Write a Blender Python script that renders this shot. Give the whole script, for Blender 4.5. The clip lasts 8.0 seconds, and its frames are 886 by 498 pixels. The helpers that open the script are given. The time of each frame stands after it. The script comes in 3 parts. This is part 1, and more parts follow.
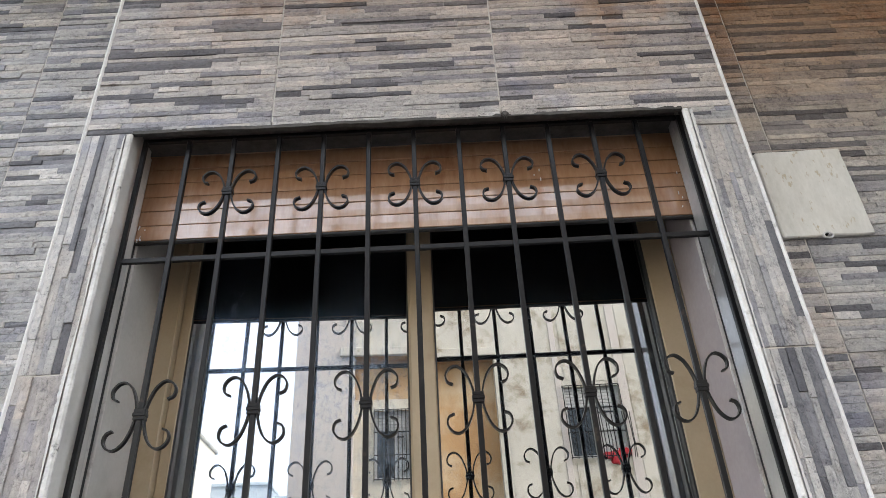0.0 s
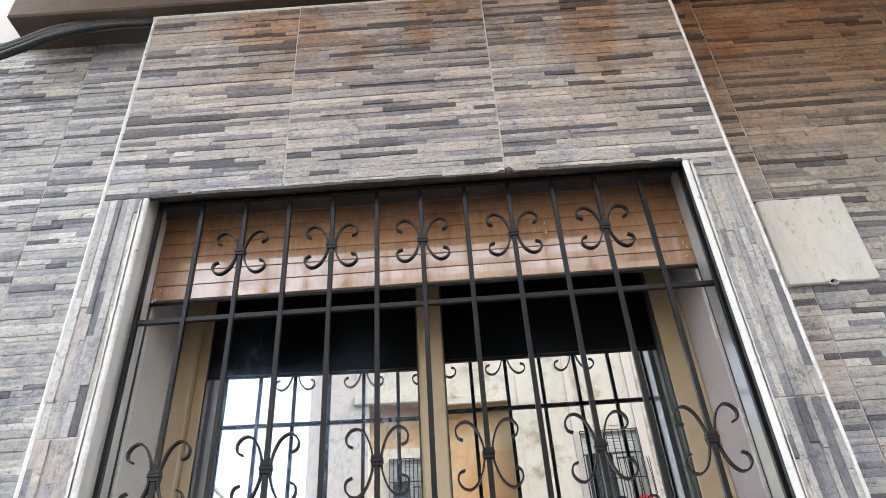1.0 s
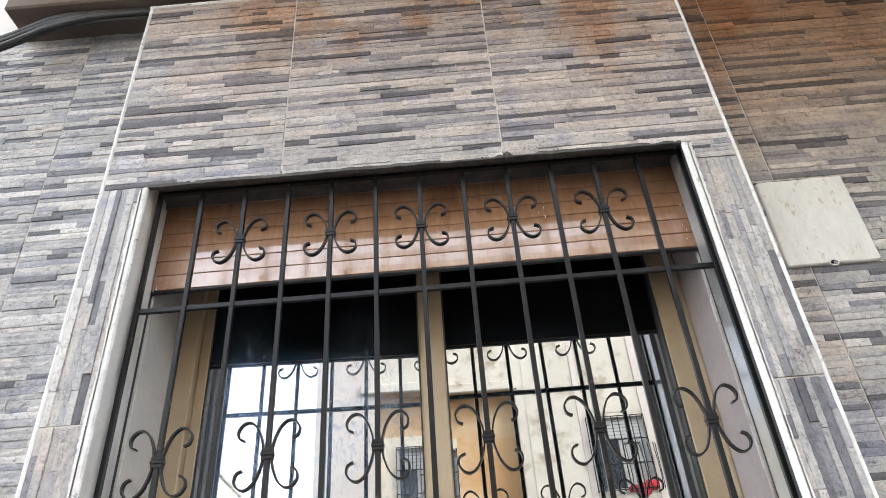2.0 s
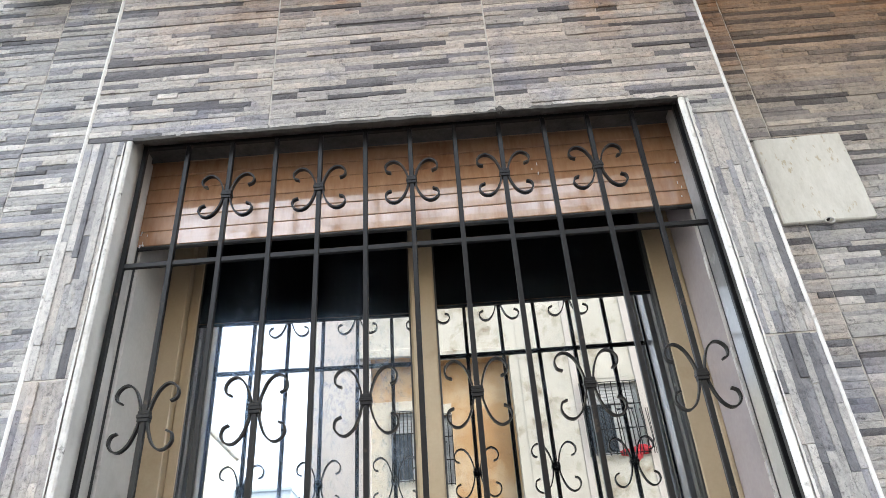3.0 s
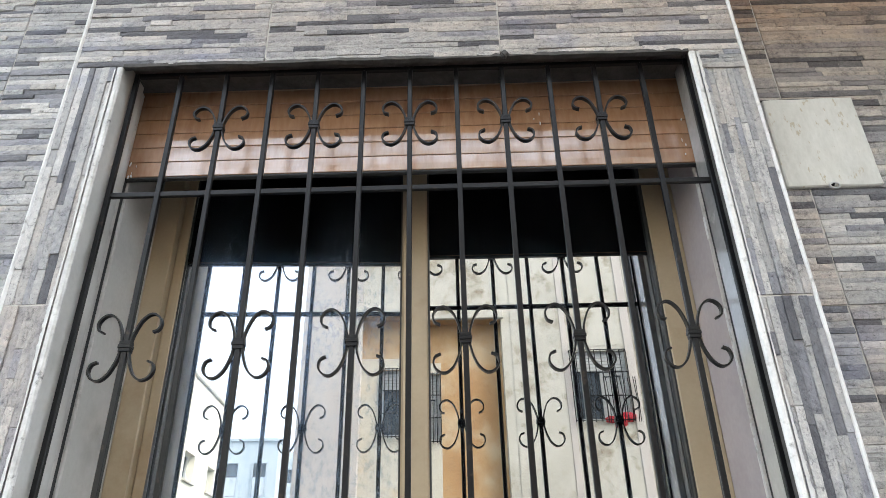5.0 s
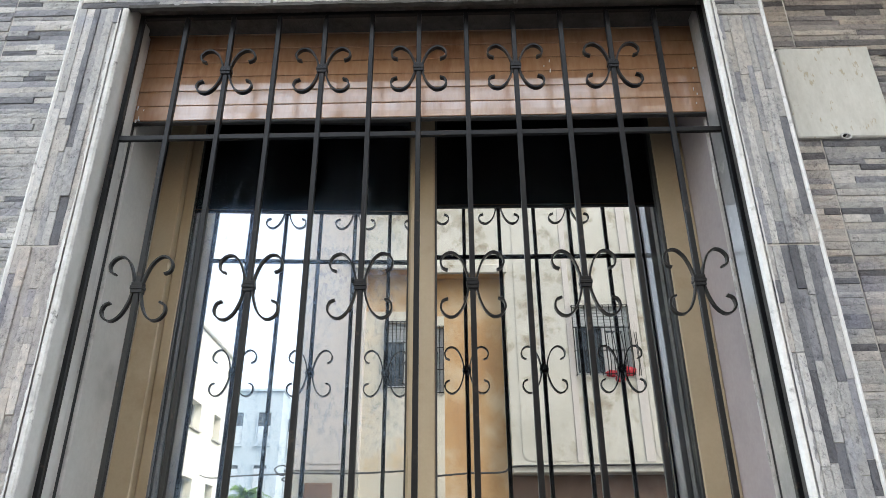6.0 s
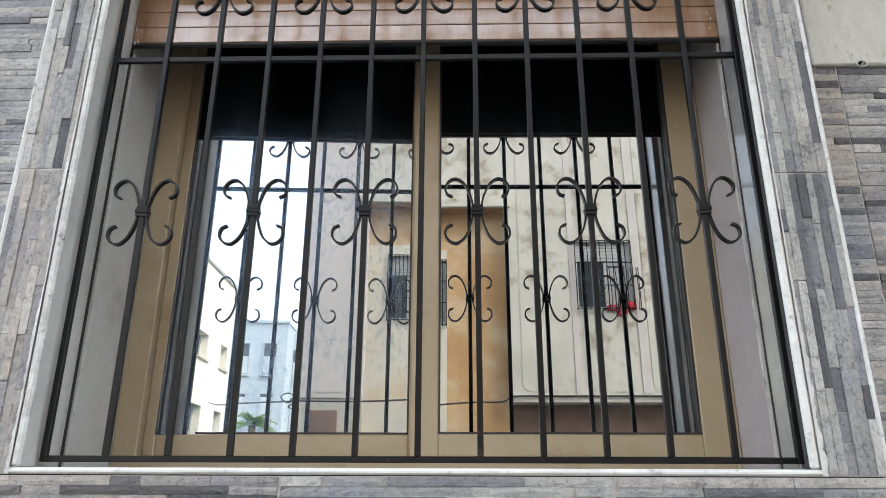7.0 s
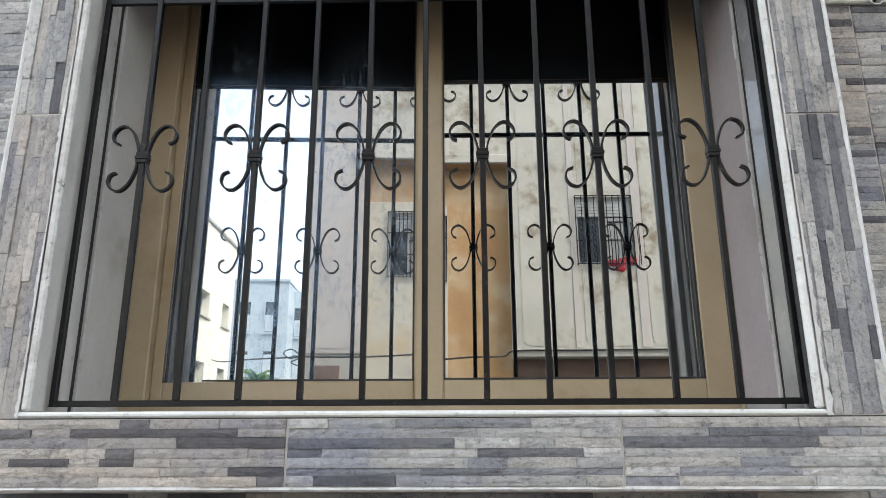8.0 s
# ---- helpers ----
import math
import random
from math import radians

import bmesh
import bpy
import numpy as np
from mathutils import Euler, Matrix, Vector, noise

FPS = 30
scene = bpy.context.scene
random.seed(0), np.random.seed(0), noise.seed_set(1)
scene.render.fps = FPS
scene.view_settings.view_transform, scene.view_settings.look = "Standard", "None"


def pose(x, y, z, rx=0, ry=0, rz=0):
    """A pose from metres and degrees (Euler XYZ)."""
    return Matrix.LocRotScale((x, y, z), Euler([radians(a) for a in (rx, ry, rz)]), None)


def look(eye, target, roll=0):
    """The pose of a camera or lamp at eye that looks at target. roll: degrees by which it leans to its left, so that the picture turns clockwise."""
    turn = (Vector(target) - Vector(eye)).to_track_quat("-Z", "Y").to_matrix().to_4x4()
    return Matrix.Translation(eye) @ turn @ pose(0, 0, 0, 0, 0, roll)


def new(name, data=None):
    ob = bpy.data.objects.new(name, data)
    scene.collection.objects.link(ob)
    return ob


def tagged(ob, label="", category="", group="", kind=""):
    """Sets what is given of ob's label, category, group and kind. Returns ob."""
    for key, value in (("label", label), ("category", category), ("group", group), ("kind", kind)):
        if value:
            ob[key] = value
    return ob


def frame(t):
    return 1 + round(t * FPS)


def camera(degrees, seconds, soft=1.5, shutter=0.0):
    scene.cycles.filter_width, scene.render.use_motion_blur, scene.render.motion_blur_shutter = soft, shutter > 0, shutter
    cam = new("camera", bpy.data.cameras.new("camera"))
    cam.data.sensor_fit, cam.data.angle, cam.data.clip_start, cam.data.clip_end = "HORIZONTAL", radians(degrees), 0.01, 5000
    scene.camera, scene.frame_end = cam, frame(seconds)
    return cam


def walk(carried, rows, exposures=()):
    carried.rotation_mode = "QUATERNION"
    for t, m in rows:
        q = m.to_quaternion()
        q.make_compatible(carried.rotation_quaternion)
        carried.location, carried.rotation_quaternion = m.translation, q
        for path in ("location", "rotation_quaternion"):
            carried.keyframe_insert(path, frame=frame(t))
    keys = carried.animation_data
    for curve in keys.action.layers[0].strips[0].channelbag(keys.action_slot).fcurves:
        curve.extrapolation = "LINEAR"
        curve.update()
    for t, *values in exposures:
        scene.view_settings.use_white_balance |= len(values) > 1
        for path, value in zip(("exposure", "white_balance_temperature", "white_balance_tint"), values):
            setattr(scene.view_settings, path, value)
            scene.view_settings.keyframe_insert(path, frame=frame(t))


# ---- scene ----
cam = camera(66.4, 8.0, 0.7)
PATH = [
    (0, (0.015, 0.188, 1.608), (0.038, 1.908, 2.629), -3.2),
    (0.5, (0.022, 0.163, 1.616), (0.045, 1.843, 2.701), -3.7),
    (1, (0.029, 0.148, 1.614), (0.022, 1.797, 2.746), -3.9),
    (1.5, (0.036, 0.147, 1.611), (0.012, 1.801, 2.735), -4.3),
    (3, (0.055, 0.192, 1.592), (0.034, 1.908, 2.62), -4.1),
    (3.5, (0.057, 0.219, 1.59), (0.021, 1.969, 2.557), -3.1),
    (4, (0.058, 0.243, 1.586), (0.026, 2.003, 2.537), -2.3),
    (4.2, (0.0585, 0.2435, 1.585), (0.0245, 1.999, 2.545), -2.1),
    (5.3, (0.061, 0.242, 1.57), (0.040, 2.026, 2.472), -0.9),
    (5.5, (0.061, 0.242, 1.568), (0.031, 2.04, 2.443), -0.7),
    (6, (0.051, 0.244, 1.552), (0.019, 2.07, 2.367), -0.4),
    (6.5, (0.049, 0.243, 1.55), (0.02, 2.099, 2.296), -0.2),
    (7, (0.048, 0.25, 1.535), (0.005, 2.145, 2.172), 0.2),
    (7.5, (0.037, 0.258, 1.522), (-0.007, 2.174, 2.091), 0.2),
    (8, (0.036, 0.27, 1.513), (-0.006, 2.201, 2.032), -0.2),
]
EXPOSURES = [(0.0, 2.47, 6500, 10), (0.5, 2.65, 6500, 10), (1.0, 2.84, 6500, 10), (1.5, 2.94, 6500, 10), (3.0, 2.95, 6400, 8), (3.5, 2.94, 6350, 7), (4.0, 2.88, 6350, 7),
             (5.5, 2.66, 6350, 7), (6.0, 2.60, 6350, 7), (6.5, 2.51, 6350, 7), (7.2, 2.41, 6350, 7), (8.0, 2.32, 6350, 7)]
walk(cam, [(t, look(eye, target, roll)) for t, eye, target, roll in PATH], EXPOSURES)

# ---- world, sun, exposure ----
SUN = Vector((0.80, 0.45, 0.90)).normalized()
world = bpy.data.worlds.new("sky")
scene.world = world
world.use_nodes = True
_sky = world.node_tree.nodes.new("ShaderNodeTexSky")
_sky.sky_type = "NISHITA"
_sky.sun_disc = False
_sky.sun_elevation = math.asin(SUN.z)
_sky.sun_rotation = math.atan2(SUN.x, SUN.y)
_sky.dust_density = 3.5
_sky.air_density = 1.0
_bg = world.node_tree.nodes["Background"]
_bg.inputs["Strength"].default_value = 0.15
_haze = world.node_tree.nodes.new("ShaderNodeMix")
_haze.data_type = "RGBA"
_haze.inputs[0].default_value = 0.5
_haze.inputs[7].default_value = (6.0, 6.1, 6.2, 1)
world.node_tree.links.new(_sky.outputs[0], _haze.inputs[6])
world.node_tree.links.new(_haze.outputs[2], _bg.inputs["Color"])
sun_data = bpy.data.lights.new("sun", "SUN")
sun_data.energy = 0.9
sun_data.angle = radians(15)
sun_data.color = (1.0, 0.97, 0.93)
sun = new("sun", sun_data)
sun.matrix_world = look(SUN * 30, (0, 0, 0))

# ---- materials ----


def nodes_of(name):
    m = bpy.data.materials.new(name)
    m.use_nodes = True
    nt = m.node_tree
    return m, nt, nt.nodes["Principled BSDF"]


def node(nt, kind, **sets):
    n = nt.nodes.new(kind)
    for k, v in sets.items():
        n.inputs[k].default_value = v
    return n


def noise_node(nt, coord, scale, detail=6.0, rough=0.6):
    n = node(nt, "ShaderNodeTexNoise", Scale=scale, Detail=detail, Roughness=rough)
    nt.links.new(coord, n.inputs["Vector"])
    return n.outputs["Fac"]


def noise_tint(nt, coord, scale):
    n = node(nt, "ShaderNodeTexNoise", Scale=scale, Detail=3.0)
    nt.links.new(coord, n.inputs["Vector"])
    return n.outputs["Color"]


def ramp(nt, fac, stops, constant=False):
    r = nt.nodes.new("ShaderNodeValToRGB")
    el = r.color_ramp.elements
    if constant:
        r.color_ramp.interpolation = "CONSTANT"
    el[0].position, el[0].color = stops[0][0], (*stops[0][1], 1)
    el[1].position, el[1].color = stops[-1][0], (*stops[-1][1], 1)
    for p, c in stops[1:-1]:
        e = el.new(p)
        e.color = (*c, 1)
    nt.links.new(fac, r.inputs["Fac"])
    return r.outputs["Color"]


def mixed(nt, fac, a, b, mode="MIX"):
    m = nt.nodes.new("ShaderNodeMix")
    m.data_type, m.blend_type = "RGBA", mode
    for sock, v in ((m.inputs[0], fac), (m.inputs[6], a), (m.inputs[7], b)):
        if isinstance(v, bpy.types.NodeSocket):
            nt.links.new(v, sock)
        elif isinstance(v, (int, float)):
            sock.default_value = v
        else:
            sock.default_value = (*v, 1)
    return m.outputs[2]


def math_node(nt, op, a, b=0.0):
    m = nt.nodes.new("ShaderNodeMath")
    m.operation = op
    for sock, v in zip(m.inputs, (a, b)):
        if isinstance(v, bpy.types.NodeSocket):
            nt.links.new(v, sock)
        else:
            sock.default_value = v
    return m.outputs[0]


def place(nt, stretch=(1, 1, 1)):
    g = nt.nodes.new("ShaderNodeNewGeometry")
    m = nt.nodes.new("ShaderNodeMapping")
    m.inputs["Scale"].default_value = stretch
    nt.links.new(g.outputs["Position"], m.inputs["Vector"])
    return m.outputs["Vector"], g


def bump(nt, b, height, strength, dist):
    n = node(nt, "ShaderNodeBump", Strength=strength, Distance=dist)
    nt.links.new(height, n.inputs["Height"])
    nt.links.new(n.outputs["Normal"], b.inputs["Normal"])


def surface(name, dark, light, rough=0.7, scale=9.0, fine=90.0, relief=0.3, depth=0.002, metal=0.0, stain=None, stain_scale=2.0, stain_at=(0.55, 0.75), stretch=(1, 1, 1)):
    """A two-scale surface: broad cloudy tone between dark and light, fine grain, bump and an optional stain."""
    m, nt, b = nodes_of(name)
    co, _ = place(nt, stretch)
    broad = noise_node(nt, co, scale, 5)
    grain = noise_node(nt, co, fine, 4)
    mixv = math_node(nt, "ADD", math_node(nt, "MULTIPLY", broad, 0.65), math_node(nt, "MULTIPLY", grain, 0.35))
    col = ramp(nt, mixv, [(0.32, dark), (0.68, light)])
    if stain:
        s = ramp(nt, noise_node(nt, co, stain_scale, 7, 0.65), [(stain_at[0], (0, 0, 0)), (stain_at[1], (1, 1, 1))])
        col = mixed(nt, s, col, stain)
    nt.links.new(col, b.inputs["Base Color"])
    b.inputs["Roughness"].default_value = rough
    b.inputs["Metallic"].default_value = metal
    bump(nt, b, grain, relief, depth)
    return m


def stone_material(name, stretch):
    """Printed and moulded ledge stone: a tone for each stone, grain along it, cracks, and rusty run-down stains that
    also carry painted shade.
    """
    m, nt, b = nodes_of(name)
    co, g = place(nt, stretch)
    info = nt.nodes.new("ShaderNodeObjectInfo")
    rnd = math_node(nt, "FRACT", math_node(nt, "ADD", g.outputs["Random Per Island"], math_node(nt, "MULTIPLY", info.outputs["Random"], 7.3)))
    tone = ramp(nt, rnd, [(0.0, (0.095, 0.094, 0.105)), (0.07, (0.15, 0.15, 0.165)), (0.14, (0.23, 0.23, 0.25)), (0.22, (0.37, 0.362, 0.355)), (0.42, (0.415, 0.405, 0.395)),
                          (0.58, (0.335, 0.33, 0.335)), (0.70, (0.44, 0.415, 0.39)), (0.84, (0.52, 0.505, 0.49)), (0.93, (0.29, 0.29, 0.315))], True)
    grain = noise_node(nt, co, 85.0, 9, 0.75)
    cloud = noise_node(nt, co, 14.0, 5, 0.6)
    shade = ramp(nt, math_node(nt, "ADD", math_node(nt, "MULTIPLY", grain, 0.6), math_node(nt, "MULTIPLY", cloud, 0.4)), [(0.33, (0.28, 0.28, 0.31)), (0.46, (0.9, 0.9, 0.9)), (0.56, (1.1, 1.09, 1.07)), (0.68, (1.45, 1.42, 1.38))])
    col = mixed(nt, 1.0, tone, shade, "MULTIPLY")
    # blue slate veins and a few ochre patches
    co2, _ = place(nt)
    blue = ramp(nt, noise_node(nt, co2, 5.0, 3), [(0.60, (0, 0, 0)), (0.72, (0.55, 0.55, 0.55))])
    col = mixed(nt, blue, col, mixed(nt, 1.0, col, (0.72, 0.78, 1.0), "MULTIPLY"))
    ochre = ramp(nt, noise_node(nt, co2, 3.1, 6, 0.65), [(0.50, (0, 0, 0)), (0.66, (0.8, 0.8, 0.8))])
    warm = ramp(nt, math_node(nt, "FRACT", math_node(nt, "MULTIPLY", info.outputs["Random"], 5.7)), [(0.35, (1, 1, 1)), (1.0, (1.10, 0.99, 0.90))])
    col = mixed(nt, 1.0, col, warm, "MULTIPLY")
    # rust washed down from the slab: strongest just under it, deepened to paint the shade there
    sep = nt.nodes.new("ShaderNodeSeparateXYZ")
    nt.links.new(g.outputs["Position"], sep.inputs[0])
    up = nt.nodes.new("ShaderNodeMapRange")
    for k, v in (("From Min", 2.78), ("From Max", 3.40)):
        up.inputs[k].default_value = v
    nt.links.new(sep.outputs["Z"], up.inputs["Value"])
    mid = nt.nodes.new("ShaderNodeMapRange")
    for k, v in (("From Min", -1.1), ("From Max", -0.05)):
        mid.inputs[k].default_value = v
    nt.links.new(sep.outputs["X"], mid.inputs["Value"])
    rust_shade = math_node(nt, "MULTIPLY", math_node(nt, "MULTIPLY", up.outputs[0], mid.outputs[0]), math_node(nt, "ADD", math_node(nt, "MULTIPLY", ochre, 1.2), 0.55))
    # brown run-off stain on the wall under the slab; its darkening also paints the shade there
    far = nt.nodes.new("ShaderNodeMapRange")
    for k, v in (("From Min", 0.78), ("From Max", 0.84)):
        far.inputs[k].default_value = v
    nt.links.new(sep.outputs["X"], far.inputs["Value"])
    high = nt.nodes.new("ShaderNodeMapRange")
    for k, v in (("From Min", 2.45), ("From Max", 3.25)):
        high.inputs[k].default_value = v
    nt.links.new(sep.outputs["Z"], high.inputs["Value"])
    soil_shade = math_node(nt, "MULTIPLY", math_node(nt, "MULTIPLY", far.outputs[0], high.outputs[0]), math_node(nt, "ADD", math_node(nt, "MULTIPLY", noise_node(nt, co2, 2.2, 6, 0.7), 0.9), 0.35))
    col = mixed(nt, soil_shade, col, mixed(nt, 1.0, col, (0.82, 0.57, 0.34), "MULTIPLY"))
    col = mixed(nt, rust_shade, col, mixed(nt, 1.0, col, (0.74, 0.46, 0.29), "MULTIPLY"))
    # dark pits and chipped edges
    chip = noise_node(nt, co, 130.0, 6, 0.75)
    pits = ramp(nt, chip, [(0.34, (0.28, 0.28, 0.30)), (0.43, (1, 1, 1)), (0.58, (1.0, 1.0, 1.0)), (0.68, (1.32, 1.3, 1.28))])
    col = mixed(nt, 0.8, col, mixed(nt, 1.0, col, pits, "MULTIPLY"))
    b.inputs["Roughness"].default_value = 0.55
    # hairline fractures of the split face
    cell = nt.nodes.new("ShaderNodeTexVoronoi")
    cell.feature = "DISTANCE_TO_EDGE"
    cell.inputs["Scale"].default_value = 55.0
    warp = nt.nodes.new("ShaderNodeVectorMath")
    warp.operation = "ADD"
    nt.links.new(co, warp.inputs[0])
    wob = mixed(nt, 1.0, noise_tint(nt, co, 45.0), (0.05, 0.05, 0.05), "MULTIPLY")
    nt.links.new(wob, warp.inputs[1])
    nt.links.new(warp.outputs[0], cell.inputs["Vector"])
    crack = ramp(nt, cell.outputs["Distance"], [(0.0, (0.60, 0.60, 0.61)), (0.05, (1, 1, 1))])
    some = ramp(nt, noise_node(nt, co, 22.0, 4, 0.6), [(0.50, (0, 0, 0)), (0.62, (1, 1, 1))])
    col = mixed(nt, some, col, mixed(nt, 1.0, col, crack, "MULTIPLY"))
    nt.links.new(col, b.inputs["Base Color"])
    step = node(nt, "ShaderNodeTexNoise", Scale=26.0, Detail=2.0)
    nt.links.new(co, step.inputs["Vector"])
    height = math_node(nt, "ADD", math_node(nt, "ADD", grain, math_node(nt, "MULTIPLY", chip, 0.6)), math_node(nt, "MULTIPLY", math_node(nt, "SNAP", step.outputs["Fac"], 0.12), 1.6))
    bump(nt, b, height, 0.95, 0.006)
    return m


def mirror_glass(name, soot):
    """Sun-protection glass: strong mirror, dark tint behind, streaky dust on the outside."""
    m, nt, b = nodes_of(name)
    out = nt.nodes["Material Output"]
    gl = nt.nodes.new("ShaderNodeBsdfGlossy")
    gl.inputs["Color"].default_value = (0.93, 0.95, 0.96, 1)
    gl.inputs["Roughness"].default_value = 0.004
    tr = nt.nodes.new("ShaderNodeBsdfTransparent")
    tr.inputs["Color"].default_value = (0.10, 0.11, 0.12, 1)
    mx = nt.nodes.new("ShaderNodeMixShader")
    mx.inputs[0].default_value = 0.46
    nt.links.new(tr.outputs[0], mx.inputs[1])
    film = nt.nodes.new("ShaderNodeBsdfGlossy")  # thin greasy dust film that scatters the bright sky
    film.inputs["Color"].default_value = (0.50, 0.70, 1.0, 1)
    film.inputs["Roughness"].default_value = 0.20
    gm = nt.nodes.new("ShaderNodeMixShader")
    nt.links.new(gl.outputs[0], gm.inputs[1])
    nt.links.new(film.outputs[0], gm.inputs[2])
    nt.links.new(gm.outputs[0], mx.inputs[2])
    co, _ = place(nt, (1.0, 1.0, 0.6))
    broad = ramp(nt, noise_node(nt, co, 4.0, 5, 0.6), [(0.40, (0, 0, 0)), (0.60, (1, 1, 1))])
    speck = ramp(nt, noise_node(nt, co, 75.0, 8, 0.7), [(0.49, (0, 0, 0)), (0.60, (1, 1, 1))])
    dust = math_node(nt, "MULTIPLY", broad, speck)
    smear = math_node(nt, "MULTIPLY", dust, soot * 0.5)
    nt.links.new(math_node(nt, "ADD", math_node(nt, "MULTIPLY", dust, min(0.95, soot * 1.0)), soot * 0.4), gm.inputs[0])
    df = nt.nodes.new("ShaderNodeBsdfDiffuse")
    df.inputs["Color"].default_value = (0.42, 0.55, 0.74, 1)
    dm = nt.nodes.new("ShaderNodeMixShader")
    nt.links.new(smear, dm.inputs[0])
    nt.links.new(mx.outputs[0], dm.inputs[1])
    nt.links.new(df.outputs[0], dm.inputs[2])
    nt.links.new(dm.outputs[0], out.inputs["Surface"])
    return m


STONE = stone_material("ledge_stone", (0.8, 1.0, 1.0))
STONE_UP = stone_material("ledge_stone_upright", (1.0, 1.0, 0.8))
GROUT = surface("grout", (0.42, 0.40, 0.37), (0.58, 0.55, 0.51), 0.9, 12, 120)
TRIM = surface("white_trim", (0.54, 0.53, 0.515), (0.76, 0.75, 0.73), 0.55, 14, 130, 0.15, 0.001, stain=(0.24, 0.23, 0.21), stain_scale=24, stain_at=(0.57, 0.70))
IRON = surface("black_iron_paint", (0.005, 0.005, 0.0058), (0.012, 0.0118, 0.0125), 0.34, 20, 160, 0.25, 0.001, stain=(0.065, 0.048, 0.034), stain_scale=34, stain_at=(0.62, 0.80))
IRON.node_tree.nodes["Principled BSDF"].inputs["Specular IOR Level"].default_value = 0.18
# darker grey for the right reveal only: that side's shade is in the colour
SHADED_REVEAL = surface("polished_shaded_reveal", (0.27, 0.265, 0.265), (0.38, 0.37, 0.37), 0.10, 6, 80, 0.015, 0.0004, stain=(0.50, 0.49, 0.47), stain_scale=9, stain_at=(0.60, 0.72))
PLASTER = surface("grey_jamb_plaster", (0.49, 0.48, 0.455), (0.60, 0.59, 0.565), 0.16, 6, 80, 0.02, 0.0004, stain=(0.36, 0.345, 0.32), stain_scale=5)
SMEAR = surface("cement_smeared_edge", (0.36, 0.35, 0.34), (0.70, 0.69, 0.67), 0.8, 16, 90, 0.7, 0.004, stain=(0.14, 0.135, 0.13), stain_scale=26, stain_at=(0.58, 0.68))
SMEAR_PALE = surface("pale_grout_smear", (0.46, 0.455, 0.44), (0.66, 0.65, 0.63), 0.85, 20, 120, 0.6, 0.003, stain=(0.40, 0.39, 0.38), stain_scale=30, stain_at=(0.56, 0.70))
# same plaster as the left jamb, with its mauve light put into the colour
JAMB_MAUVE_LIGHT = surface("mauve_lit_jamb_plaster", (0.42, 0.375, 0.39), (0.52, 0.47, 0.49), 0.06, 6, 80, 0.012, 0.0003, stain=(0.42, 0.36, 0.35), stain_scale=4)
# cement taken down to near-black so that the recesses read as shaded
SHADED_CEMENT = surface("shaded_rough_cement", (0.035, 0.033, 0.031), (0.10, 0.094, 0.088), 0.95, 14, 60, 0.8, 0.006)
ALU = surface("bronze_aluminium", (0.335, 0.262, 0.168), (0.405, 0.322, 0.215), 0.38, 5, 140, 0.08, 0.0005, stain=(0.26, 0.18, 0.10), stain_scale=4)
SLAT = surface("wood_print_slat", (0.31, 0.160, 0.085), (0.49, 0.305, 0.190), 0.25, 3, 30, 0.04, 0.0005, stain=(0.26, 0.125, 0.065), stain_scale=3.0, stain_at=(0.50, 0.66), stretch=(3.0, 1.0, 0.8))
SLAT.node_tree.nodes["Principled BSDF"].inputs["Coat Weight"].default_value = 1.0
SLAT.node_tree.nodes["Principled BSDF"].inputs["Coat IOR"].default_value = 1.85
SLAT.node_tree.nodes["Principled BSDF"].inputs["Coat Roughness"].default_value = 0.2
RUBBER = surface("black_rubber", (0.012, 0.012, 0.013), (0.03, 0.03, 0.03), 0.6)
GUIDE = surface("grey_guide_rail", (0.42, 0.40, 0.38), (0.60, 0.57, 0.54), 0.5, 9, 90, 0.2, 0.001, stain=(0.2, 0.17, 0.14), stain_scale=26)
# near-black colour stands for the lack of light in the room
ROOM_SHADE = surface("room_shade_black", (0.01, 0.01, 0.01), (0.02, 0.02, 0.02), 0.95)
PANE_L = mirror_glass("mirror_glass_dusty", 0.30)
PANE_R = mirror_glass("mirror_glass", 0.06)
FASCIA = surface("brown_slab_paint", (0.085, 0.062, 0.050), (0.140, 0.103, 0.084), 0.85, 5, 70, 0.3, 0.003, stain=(0.09, 0.06, 0.045), stain_scale=6)
PLAQUE = surface("chipped_white_paint", (0.44, 0.435, 0.40), (0.60, 0.595, 0.56), 0.7, 7, 80, 0.4, 0.002, stain=(0.40, 0.36, 0.28), stain_scale=30, stain_at=(0.60, 0.65), stretch=(1.7, 1.0, 0.7))
CABLE = surface("black_cable", (0.012, 0.012, 0.013), (0.05, 0.05, 0.05), 0.55)
RENDER = surface("cream_render", (0.43, 0.405, 0.335), (0.58, 0.55, 0.475), 0.9, 1.6, 16, 0.4, 0.006, stain=(0.25, 0.205, 0.135), stain_scale=2.6, stain_at=(0.52, 0.68))
PALECREAM = surface("pale_cream_render", (0.50, 0.46, 0.365), (0.62, 0.58, 0.48), 0.9, 1.6, 20, 0.3, 0.004, stain=(0.55, 0.40, 0.22), stain_scale=1.4, stain_at=(0.55, 0.75))
RENDER_PINK = surface("pink_cream_render", (0.46, 0.415, 0.37), (0.55, 0.505, 0.455), 0.9, 1.2, 30, 0.3, 0.005)
OCHRE = surface("ochre_render", (0.37, 0.205, 0.085), (0.53, 0.345, 0.165), 0.9, 1.3, 26, 0.4, 0.006, stain=(0.60, 0.49, 0.33), stain_scale=1.0, stain_at=(0.48, 0.70))
